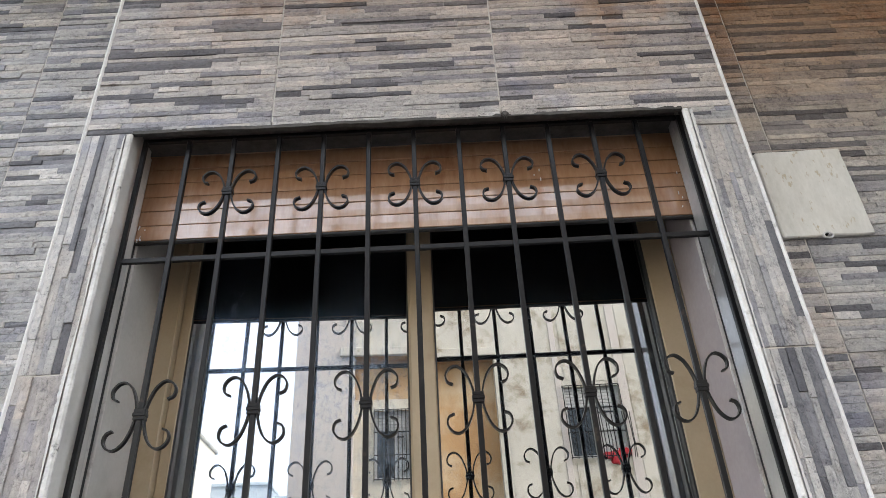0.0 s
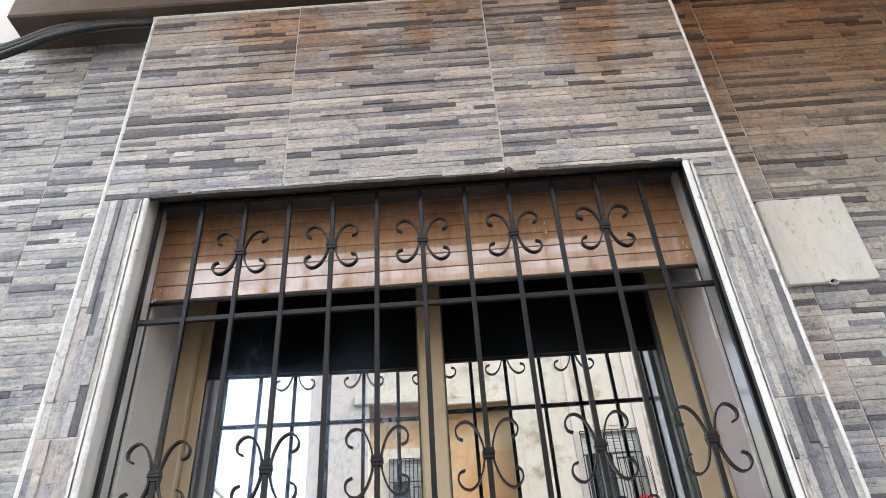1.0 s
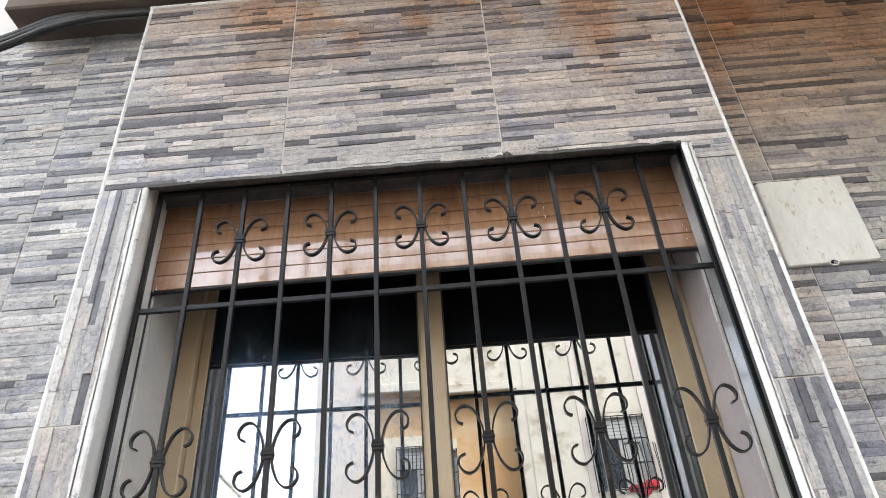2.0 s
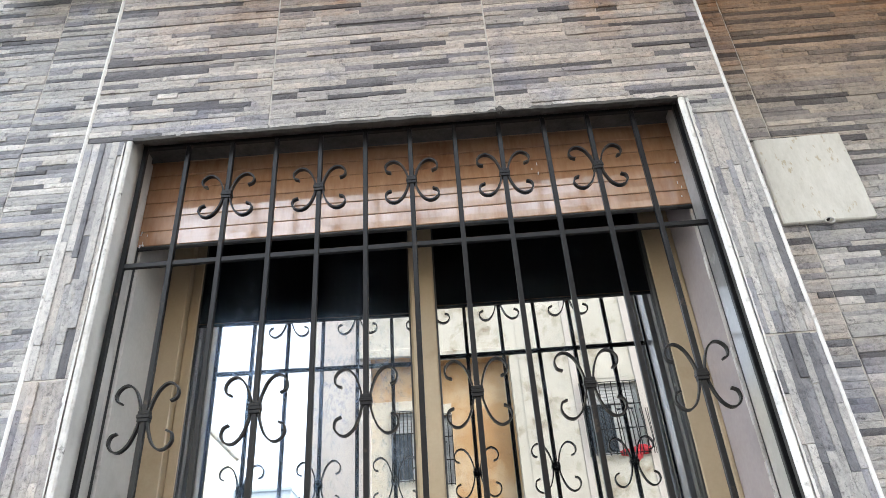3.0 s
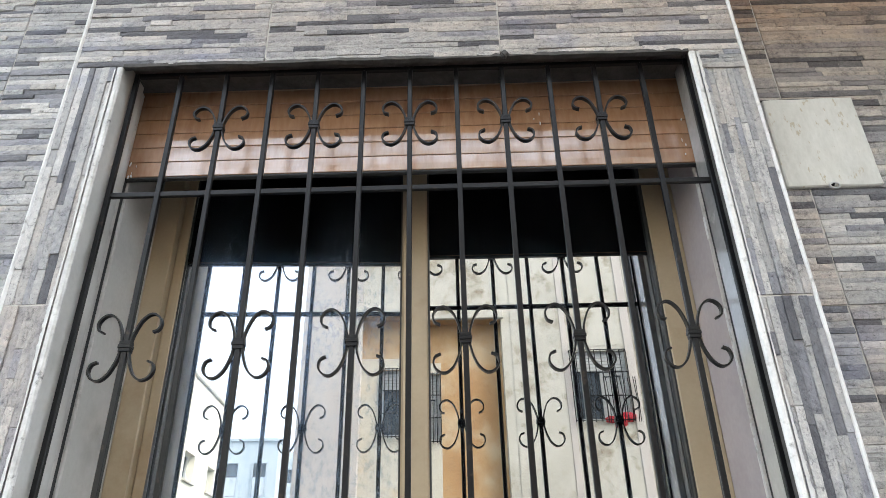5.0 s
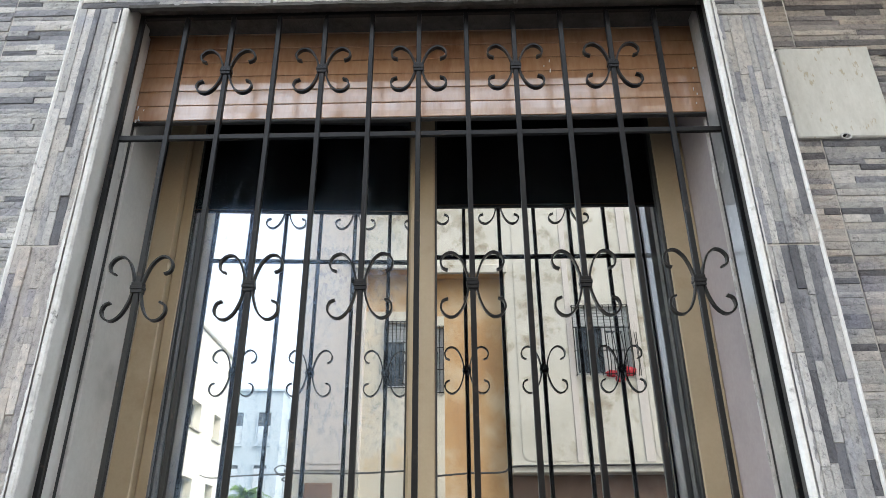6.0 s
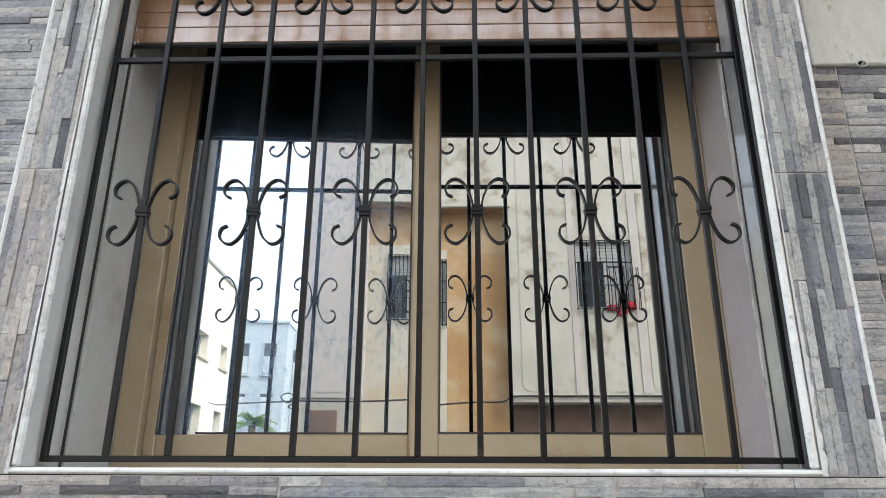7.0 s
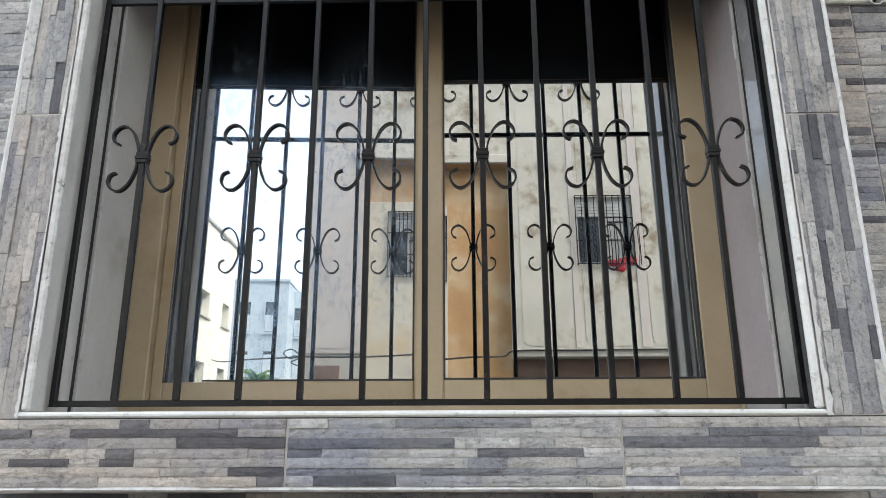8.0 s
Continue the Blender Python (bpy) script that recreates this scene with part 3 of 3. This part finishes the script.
bmesh.ops.subdivide_edges(bm, edges=bm.edges[:], cuts=5, use_grid_fill=True)
for v in bm.verts:
    v.co.x += noise.noise(v.co * 31) * 0.003
    v.co.z += noise.noise(v.co * 27 + Vector((5, 2, 1))) * 0.003
o = finish("panel", bm, PLAQUE, plate)
o.matrix_parent_inverse = Matrix.Translation(-plate.location)
ring = [Vector((0.980 + 0.011 * math.cos(a), SIDE - 0.017, 2.440 + 0.008 * math.sin(a))) for a in [i * math.tau / 14 for i in range(14)]]
o = finish("ring", tube(ring + [ring[0]], 0.0026, 6), STEEL, plate, "small steel eye ring", True)
o.matrix_parent_inverse = Matrix.Translation(-plate.location)
bm = bmesh.new()
bmesh.ops.create_cone(bm, cap_ends=True, segments=10, radius1=0.004, radius2=0.003, depth=0.006, matrix=pose(0.979, SIDE - 0.0155, 2.444, 90, 0, 0))
o = finish("screw", bm, IRON, plate, "dark screw head in the eye")
o.matrix_parent_inverse = Matrix.Translation(-plate.location)
# solid black strip drawing the shade in the joint over the plate
bm = box((0.871, SIDE - 0.0035, 2.7085), (1.02, SIDE + 0.001, 2.7135))
bmesh.ops.subdivide_edges(bm, edges=[e for e in bm.edges if abs(e.verts[0].co.x - e.verts[1].co.x) > 0.1], cuts=14)
for v in bm.verts:
    v.co.z += noise.noise(v.co * 40) * 0.0016
o = finish("gap", bm, RUBBER, plate, "black strip over the plate for the shade in its joint")
o.matrix_parent_inverse = Matrix.Translation(-plate.location)

knob = bmesh.new()
bmesh.ops.create_cube(knob, size=0.017, matrix=pose(bar_x(8) + 0.004, FRONT - 0.002, 2.773, 8, 45, 5))
bmesh.ops.bevel(knob, geom=knob.edges[:], offset=0.003, segments=2, affect="EDGES")
tagged(finish("cement_lump", knob, SHADED_CEMENT), "small lump of cement stuck on the tile edge", "cement lump")

# ---- cables under the slab ----
rng = random.Random(4)
for i in range(9):
    dz, dy = rng.uniform(-0.026, 0.026), rng.uniform(-0.012, 0.012)
    sag = rng.uniform(-0.01, 0.035)
    wob = [rng.uniform(-0.012, 0.012) for _ in range(4)]
    ctrl = [(-2.6, 1.54 + dy, 3.02 + dz - sag), (-1.9, 1.54 + dy, 3.22 + dz - sag), (-1.37, 1.535 + dy, 3.452 + dz - sag * 0.6 + wob[0]), (-1.207, 1.535 + dy, 3.532 + dz * 0.9 + wob[1]), (-1.06, 1.54 + dy, 3.562 + dz * 0.6 + wob[2]), (-0.875, 1.55 + dy, 3.573 + dz * 0.5)]
    tagged(finish("cable", tube(spline(ctrl, 6), rng.uniform(0.006, 0.010), 8), CABLE, None, "", True), "black sagging electric cable strung along the wall", "cable", "cable bundle under the slab")

# ---- the house across the street ----
OPP = -6.0
across = thing("house_across", "cream rendered house with an ochre bay, weathered", "house", at=(2.0, OPP, 0))


def hpart(name, bm, material, parent=across, label=""):
    o = finish(name, bm, material, parent, label)
    if parent.parent is None:
        o.matrix_parent_inverse = Matrix.Translation(-parent.location)
    return o


def cut_wall(x0, x1, z0, z1, y0, y1, holes):
    """A thick wall along x with several openings side by side."""
    bm = bmesh.new()
    x = x0
    for hx0, hx1, hz0, hz1 in sorted(holes):
        add_box(bm, (x, y0, z0), (hx0, y1, z1))
        add_box(bm, (hx0, y0, z0), (hx1, y1, hz0))
        add_box(bm, (hx0, y0, hz1), (hx1, y1, z1))
        x = hx1
    add_box(bm, (x, y0, z0), (x1, y1, z1))
    return bm


W1 = (1.87, 2.70, 3.98, 5.02)
W2 = (-0.55, -0.03, 3.78, 4.78)
BACK = OPP - 0.20       # back of the ochre recess
hpart("wall", cut_wall(0.90, 9.0, 2.76, 7.1, OPP - 0.3, OPP, [W1]), RENDER)
hpart("wall", box((-1.72, OPP - 0.3, 2.62), (-0.84, OPP, 7.1), 0.01), RENDER_PINK, across, "smooth pinkish corner pier")
hpart("wall", box((-0.84, OPP - 0.4, 5.62), (0.90, OPP, 7.1)), RENDER)
hpart("recess_wall", cut_wall(-0.84, 0.90, 0.0, 5.60, BACK - 0.25, BACK, [W2]), OCHRE, across, "stained ochre rendered recess")
hpart("recess_wall", box((0.90, BACK - 0.25, 0.0), (1.10, OPP - 0.3, 5.60)), OCHRE)
hpart("recess_wall", box((-1.04, BACK - 0.25, 0.0), (-0.84, OPP - 0.3, 5.60)), OCHRE)
hpart("recess_patch", cut_wall(-0.84, -0.02, 0.0, 4.95, BACK - 0.004, BACK + 0.012, [(-0.55, -0.03, 3.78, 4.78)]), PALECREAM, across, "newer pale cream render over the ochre")
hpart("soffit", box((-0.84, BACK, 5.56), (0.90, OPP - 0.004, 5.62)), OCHRE, across, "brown-stained underside over the recess")
hpart("moulding", box((-1.06, OPP, 5.56), (0.94, OPP + 0.06, 5.70), 0.012), RENDER, across, "cream moulding over the recess")
hpart("wall", box((-1.72, OPP - 3, 0.0), (-1.50, OPP - 0.3, 7.1)), RENDER_PINK)
hpart("wall", box((-1.50, OPP - 3, 0.0), (9.0, OPP - 2.7, 7.1)), RENDER)
hpart("wall", box((-1.72, OPP - 0.3, 0.0), (-0.84, OPP - 0.02, 2.62)), RENDER)
hpart("wall", box((0.90, OPP - 0.45, 0.0), (9.0, OPP - 0.22, 2.64)), BROWNBOARD, across, "dark brown shop front band")
hpart("roof", box((-1.80, OPP - 3, 7.1), (9.0, OPP + 0.1, 7.3)), RENDER)
hpart("ledge", box((0.90, OPP - 0.22, 2.645), (9.0, OPP + 0.03, 2.756), 0.012), RENDER, across, "chipped cream ledge over the shop front")


def raised_panel(x0, x1, z0, z1, y, material, cut=0.12, label=""):
    """A render panel standing a little proud, its two lower corners cut off in a curve."""
    bm = bmesh.new()
    rim = [(x0, z1), (x0, z0 + cut)] + [(x0 + cut - cut * math.cos(a), z0 + cut - cut * math.sin(a)) for a in (0.5, 1.05)] + [(x0 + cut, z0)]
    rim += [(x1 - cut, z0)] + [(x1 - cut + cut * math.sin(a), z0 + cut - cut * math.cos(a)) for a in (0.5, 1.05)] + [(x1, z0 + cut), (x1, z1)]
    front = [bm.verts.new((x, y + 0.007, z)) for x, z in rim]
    rear = [bm.verts.new((x, y - 0.002, z)) for x, z in rim]
    bm.faces.new(front)
    n = len(rim)
    for k in range(n):
        bm.faces.new((front[k], rear[k], rear[(k + 1) % n], front[(k + 1) % n]))
    bmesh.ops.recalc_face_normals(bm, faces=bm.faces[:])
    return hpart("panel", bm, material, across, label)


raised_panel(1.04, 1.77, 2.80, 7.0, OPP, RENDER)
raised_panel(1.93, 2.66, 2.80, 3.92, OPP, RENDER)
raised_panel(1.93, 2.66, 5.10, 7.0, OPP, RENDER)
raised_panel(2.86, 3.90, 2.80, 7.0, OPP, RENDER)
raised_panel(-1.58, -0.98, 2.70, 7.0, OPP, RENDER_PINK, 0.10)
for xa, xb in ((1.78, 1.865), (2.71, 2.84)):
    hpart("strip", box((xa, OPP - 0.001, 2.78), (xb, OPP + 0.012, 7.0), 0.004), RENDER_PINK, across, "pinkish bare strip between the panels")
hpart("sign_board", box((-1.55, OPP - 0.02, 1.9), (-1.18, OPP + 0.03, 2.46), 0.01), BROWNBOARD, across, "small brown board")


def barred_window(x0, x1, z0, z1, y, cloth):
    win = hpart("window", box((x0, y - 0.16, z0), (x1, y - 0.10, z1)), WINDOWDARK, across, "small window behind a thin iron cage")
    xm = (x0 + x1) / 2 + 0.02
    for xa, xb, za, zb in ((x0, x0 + 0.04, z0, z1), (x1 - 0.04, x1, z0, z1), (x0 + 0.04, x1 - 0.04, z0, z0 + 0.04)):
        hpart("frame", box((xa, y - 0.10, za), (xb, y - 0.04, zb)), SHUTTERWHITE, win)
    for xa, xb, za, zb in ((xm, xm + 0.045, z0 + 0.04, z1 - 0.30), (x1 - 0.085, x1 - 0.04, z0 + 0.04, z1 - 0.30), (xm + 0.045, x1 - 0.085, z1 - 0.36, z1 - 0.30), (xm + 0.045, x1 - 0.085, (z0 + z1) / 2 - 0.12, (z0 + z1) / 2 - 0.07)):
        hpart("casement", box((xa, y - 0.10, za), (xb, y - 0.07, zb), 0.004), SHUTTERWHITE, win, "white casement")
    for i in range(6):
        zz = z1 - i * 0.05
        hpart("roller_blind", box((x0 + 0.04, y - 0.075, zz - 0.046), (x1 - 0.04, y - 0.045, zz), 0.006), SHUTTERWHITE, win, "grey roller blind slat")
    bm = bmesh.new()
    n = 14
    rows = []
    for zz in (z0 + 0.05, z1 - 0.38):
        rows.append([bm.verts.new((xm + 0.05 + (x1 - 0.14 - xm) * i / n, y - 0.094 + 0.005 * math.sin(i * 1.7), zz)) for i in range(n + 1)])
    for i in range(n):
        bm.faces.new((rows[0][i], rows[0][i + 1], rows[1][i + 1], rows[1][i]))
    hpart("curtain", bm, SHUTTERWHITE, win, "pale net curtain")
    if cloth:
        # wrought ornament before the dark leaf, and a bulging basket before the white one
        bm = bmesh.new()
        for i in range(4):
            for k in range(8):
                c = Vector((x0 + 0.07 + i * (xm - x0 - 0.1) / 3.4, y + 0.03, z0 + 0.06 + k * 0.083))
                tube([c + Vector((0.04 * math.cos(a) * (1 - a / 9), 0, 0.036 * math.sin(a))) for a in [q * 0.75 for q in range(8)]], 0.006, 4, bm)
        hpart("ornament", bm, IRON, win, "dark wrought ornament")
        bm = bmesh.new()
        for i in range(7):
            a = math.pi * i / 6
            xx, out = (x1 + xm) / 2 + 0.05 - (x1 - xm + 0.06) / 2 * math.cos(a), 0.06 + 0.12 * math.sin(a)
            tube([Vector((xx, y + 0.05, z0 + 0.62)), Vector((xx, y + out * 0.8, z0 + 0.35)), Vector((xx, y + out, z0 + 0.15)), Vector((xx, y + 0.05, z0 - 0.03))], 0.007, 4, bm)
        hpart("basket", bm, IRON, win, "bulging iron flower basket")
    bm = bmesh.new()
    for i in range(10):
        xx = x0 + (x1 - x0) * i / 9
        add_box(bm, (xx - 0.006, y + 0.04, z0 - 0.02), (xx + 0.006, y + 0.052, z1 + 0.01))
    for i in range(4):
        zz = z0 + (z1 - z0) * i / 3
        add_box(bm, (x0, y + 0.052, zz - 0.006), (x1, y + 0.06, zz + 0.006))
        for xx in (x0, x1):
            add_box(bm, (xx - 0.006, y - 0.02, zz - 0.006), (xx + 0.006, y + 0.052, zz + 0.006))
    hpart("cage", bm, IRON, win)
    if cloth:
        bm = bmesh.new()
        for cx, cz, w, tall in ((x1 - 0.31, z0 + 0.02, 0.10, 0.05), (x1 - 0.20, z0 - 0.01, 0.10, 0.10), (x1 - 0.08, z0 + 0.05, 0.10, 0.07)):
            r = bmesh.ops.create_icosphere(bm, subdivisions=3, radius=1.0)
            for v in r["verts"]:
                v.co *= 1 + 0.45 * noise.noise(v.co * 2.3 + Vector((cx * 9, 0, 0)))
                v.co = Vector((cx + v.co.x * w, y + 0.01 + v.co.y * 0.025, cz + v.co.z * tall))
        tagged(finish("cloth", bm, REDCLOTH, None, "", True), "crumpled red cloth hung in the window cage", "cloth")


barred_window(*W1, OPP, True)
barred_window(*W2, BACK, False)
pts = [(-1.78, 2.58), (-1.4, 2.575), (-0.9, 2.575), (-0.3, 2.60), (0.3, 2.645), (0.75, 2.655), (0.92, 2.73), (1.6, 2.735), (2.4, 2.74), (4.0, 2.74)]
tagged(finish("wall_cable", tube(spline([(x, OPP + 0.05, zz) for x, zz in pts], 5), 0.013, 6), CABLE, None, "", True), "black cable clipped along the cream facade", "cable")

for nm, pts, r, lab in (
        ("street_cable", [(-1.80, OPP + 0.06, 2.57), (-2.9, -7.8, 2.74), (-4.2, -10.8, 3.02), (-5.95, -15.9, 3.62)], 0.012, "thin black cable slung across the side street"),
        ("cable_coil", [(-1.76, OPP + 0.06, 2.58), (-1.86, OPP + 0.08, 2.55), (-1.95, OPP + 0.07, 2.63), (-1.84, OPP + 0.05, 2.68), (-1.72, OPP + 0.06, 2.57), (-1.84, OPP + 0.08, 2.50), (-1.74, OPP + 0.05, 2.45)], 0.010, "short coil of black cable at the house corner")):
    tagged(finish(nm, tube(spline(pts, 6), r, 6), CABLE, None, "", True), lab, "cable")

# ---- the side street beyond ----
yellow = thing("yellow_house", "pale yellow sunlit house with small shaded windows", "house", at=(-6.0, -13, 0))


def ypart(name, bm, material, parent=yellow, label=""):
    o = finish(name, bm, material, parent, label)
    if parent is yellow:
        o.matrix_parent_inverse = Matrix.Translation(-yellow.location)
    return o


# street wall with real window openings, 0.3 m thick
rows_z = ((2.72, 3.48), (4.72, 5.42))
cols_y = ((-17.45, -16.70), (-15.45, -14.55), (-12.9, -12.0), (-10.2, -9.3))
bm = bmesh.new()
y = -17.8
for ya, yb in cols_y:
    add_box(bm, (-6.3, y, 0), (-6.0, ya, 7.35))
    z = 0.0
    for za, zb in rows_z:
        add_box(bm, (-6.3, ya, z), (-6.0, yb, za))
        z = zb
    add_box(bm, (-6.3, ya, z), (-6.0, yb, 7.35))
    y = yb
add_box(bm, (-6.3, y, 0), (-6.0, -7.5, 7.35))
ypart("wall", bm, YELLOW)
ypart("wall", box((-12, -17.8, 0), (-6.32, -7.5, 7.35)), YELLOW)
ypart("roof", box((-12.2, -17.9, 7.35), (-5.93, -7.4, 7.46), 0.02), RENDER)
for ya, yb in cols_y:
    for za, zb in rows_z:
        w = ypart("window", box((-6.3, ya, za), (-6.24, yb, zb)), WINDOWDARK)
        for yc in (ya + 0.025, (ya + yb) / 2, yb - 0.025):
            ypart("mullion", box((-6.24, yc - 0.025, za), (-6.20, yc + 0.025, zb)), SHUTTERWHITE, w)
        ypart("sill", box((-6.2, ya - 0.05, za - 0.06), (-5.93, yb + 0.05, za), 0.01), RENDER, w)

blue = thing("apartment_block", "pale blue apartment block far down the street", "apartment block", at=(-10.5, -36, 0))


def bpart(name, bm, material, parent=blue):
    o = finish(name, bm, material, parent)
    if parent is blue:
        o.matrix_parent_inverse = Matrix.Translation(-blue.location)
    return o


bpart("wall", box((-18, -44, 0), (-7.84, -36, 10.4)), PALEBLUE)
bpart("wall", box((-7.84, -46, 0), (-5.2, -38, 10.2)), PALEBLUE)
bpart("roof", box((-18.1, -44, 10.4), (-7.78, -35.9, 10.55)), PALEBLUE)
for x, y in ((-12.0, -36), (-10.35, -36), (-8.78, -36), (-7.45, -38), (-6.1, -38)):
    for z in (1.5, 4.5, 7.4):
        w = bpart("window", box((x - 0.36, y - 0.1, z), (x + 0.36, y + 0.012, z + 1.78)), WINDOWDARK)
        bpart("roller_blind", box((x - 0.34, y + 0.012, z + 0.04), (x + 0.34, y + 0.05, z + (1.02 if z > 7 else 1.6)), 0.01), SHUTTERBLUE, w)
        bpart("sill", box((x - 0.45, y, z - 0.12), (x + 0.45, y + 0.15, z)), PALEBLUE, w)
        bm = bmesh.new()
        add_box(bm, (x - 0.42, y, z), (x - 0.36, y + 0.07, z + 1.84))
        add_box(bm, (x + 0.36, y, z), (x + 0.42, y + 0.07, z + 1.84))
        add_box(bm, (x - 0.36, y, z + 1.78), (x + 0.36, y + 0.07, z + 1.84))
        bpart("frame", bm, PALEBLUE, w)

PALM = Vector((-4.36, -14.6, 2.92))
tree = thing("palm_tree", "small green palm tree in the side street", "tree", at=(PALM.x, PALM.y, 0))
bm = tube([Vector((PALM.x, PALM.y, 0)), Vector((PALM.x + 0.03, PALM.y, 1.4)), PALM], 0.09, 8)
o = finish("trunk", bm, BARK, tree, "", True)
o.matrix_parent_inverse = Matrix.Translation(-tree.location)
bm = bmesh.new()
for i in range(44):
    az, el = rng.uniform(0, math.tau), rng.uniform(0.1, 1.45)
    L = rng.uniform(0.45, 0.75)
    prev = None
    side = Vector((-math.sin(az), math.cos(az), 0))
    for k in range(12):
        s = k / 11
        p = PALM + Vector((math.cos(az), math.sin(az), 0)) * L * s * math.cos(el * 0.7) + Vector((0, 0, 1)) * (L * s * math.sin(el) - 0.55 * L * s * s)
        if k:
            for sg in (-1, 1):
                tip = p + side * sg * 0.13 * (1.1 - s) + Vector((0, 0, -0.06))
                bm.faces.new([bm.verts.new(v) for v in (prev, p, tip)])
        prev = p
o = finish("crown", bm, LEAF, tree)
o.matrix_parent_inverse = Matrix.Translation(-tree.location)

# ---- ledge-stone tiles ----
tile_rng = random.Random(11)


def stone_tile(x0, x1, z0, z1, y, parent, upright=False, lift=0.0):
    """One cladding tile: a grout-coloured backing with rows of split-faced stones in relief, each with its own length, height and chipped face."""
    verts, faces, mats = [], [], []
    run0, run1, lay0, lay1 = (x0, x1, z0, z1) if not upright else (z0, z1, x0, x1)
    rnd = tile_rng.uniform

    def put(a, d, c):
        verts.append((a, d, c) if not upright else (c, d, a))

    def face(*f):
        faces.append(f if not upright else f[::-1])

    def stone(a0, a1, c0, c1, front, back):
        n = max(2, round((a1 - a0) / 0.013))
        i = len(verts)
        for r in range(3):
            for k in range(n + 1):
                rim = r != 1 or k in (0, n)
                a = a0 + (a1 - a0) * k / n + (rnd(-0.003, 0.003) if 0 < k < n else rnd(0.0, 0.0012) * (1 if k == 0 else -1))
                c = c0 + (c1 - c0) * r / 2 + (rnd(-0.002, 0.002) if r == 1 else rnd(0.0, 0.0009) * (1 if r == 0 else -1))
                put(a, front + (rnd(0.0, 0.0013) if rim else rnd(-0.0016, 0.0006)), c)
        w = n + 1
        for r in range(2):
            for k in range(n):
                p = i + r * w + k
                face(p, p + 1, p + w + 1, p + w)
        q = len(verts)
        for a, c in ((a0, c0), (a1, c0), (a1, c1), (a0, c1)):
            put(a, back, c)
        face(q, q + 1, *[i + k for k in range(n, -1, -1)])
        face(q + 2, q + 3, *[i + 2 * w + k for k in range(n + 1)])
        face(q + 1, q + 2, i + 2 * w + n, i + w + n, i + n)
        face(q + 3, q, i, i + w, i + 2 * w)
        mats.extend([0] * (2 * n + 4))

    i = len(verts)
    for d in (y + 0.011, y + 0.0022):
        for a, c in ((run0, lay0 + lift), (run1, lay0 + lift), (run1, lay1), (run0, lay1)):
            put(a, d, c)
    face(i + 4, i + 5, i + 6, i + 7)
    for k in range(4):
        face(i + k, i + (k + 1) % 4, i + 4 + (k + 1) % 4, i + 4 + k)
    mats.extend([1] * 5)
    j = 0.0018
    rows = max(1, round((lay1 - lay0) / 0.0168))
    cuts = [0.0] + [k + rnd(-0.16, 0.16) for k in range(1, rows)] + [float(rows)]
    lay, pitch = lay0 + j * 0.4, (lay1 - lay0 - j * 0.8) / rows
    for r in range(rows):
        a = run0 + j
        while a < run1 - j - 0.001:
            b = min(a + tile_rng.choice((0.06, 0.09, 0.13, 0.18, 0.24, 0.30)) * rnd(0.8, 1.2), run1 - j)
            if run1 - j - b < 0.03:
                b = run1 - j
            stone(a, b, lay + cuts[r] * pitch, lay + cuts[r + 1] * pitch, y + rnd(-0.0036, 0.0006), y + 0.004)
            a = b
    me = bpy.data.meshes.new("tile")
    me.from_pydata(verts, [], faces)
    me.polygons.foreach_set("material_index", mats)
    me.materials.append(STONE_UP if upright else STONE)
    me.materials.append(GROUT)
    ob = new("tile", me)
    ob.parent = parent
    return ob


# surround: three columns above the window, upright strips beside it, a band under it
cols = [PL + 0.008, -0.385, 0.200, PR - 0.008]
for z0, z1 in ((2.771, 3.076), (3.076, 3.376), (3.376, PTOP)):
    for a, b in zip(cols, cols[1:]):
        stone_tile(a, b, z0, z1, FRONT, surround, False, 0.018 if z0 < 2.8 else 0.0)
for a, b, zs in ((PL + 0.008, -0.750, (1.537, 2.132, 2.771)), (0.677, PR - 0.008, (1.537, 2.112, 2.712))):
    for z0, z1 in zip(zs, zs[1:]):
        stone_tile(a, b, z0, z1, FRONT, surround, True)
stone_tile(0.677, PR - 0.008, 2.712, 2.771, FRONT, surround)
for a, b in ((PL + 0.008, -0.267), (-0.267, 0.320), (0.320, PR - 0.008)):
    stone_tile(a, b, 1.420, 1.535, FRONT, surround)
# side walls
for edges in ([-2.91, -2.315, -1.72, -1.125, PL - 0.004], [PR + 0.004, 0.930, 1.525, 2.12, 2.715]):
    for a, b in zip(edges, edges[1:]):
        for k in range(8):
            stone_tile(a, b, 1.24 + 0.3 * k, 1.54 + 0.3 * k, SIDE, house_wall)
for a, b in ((PL - 0.004, -0.3), (-0.3, 0.29), (0.29, PR + 0.004)):
    stone_tile(a, b, 1.10, 1.40, SIDE, house_wall)
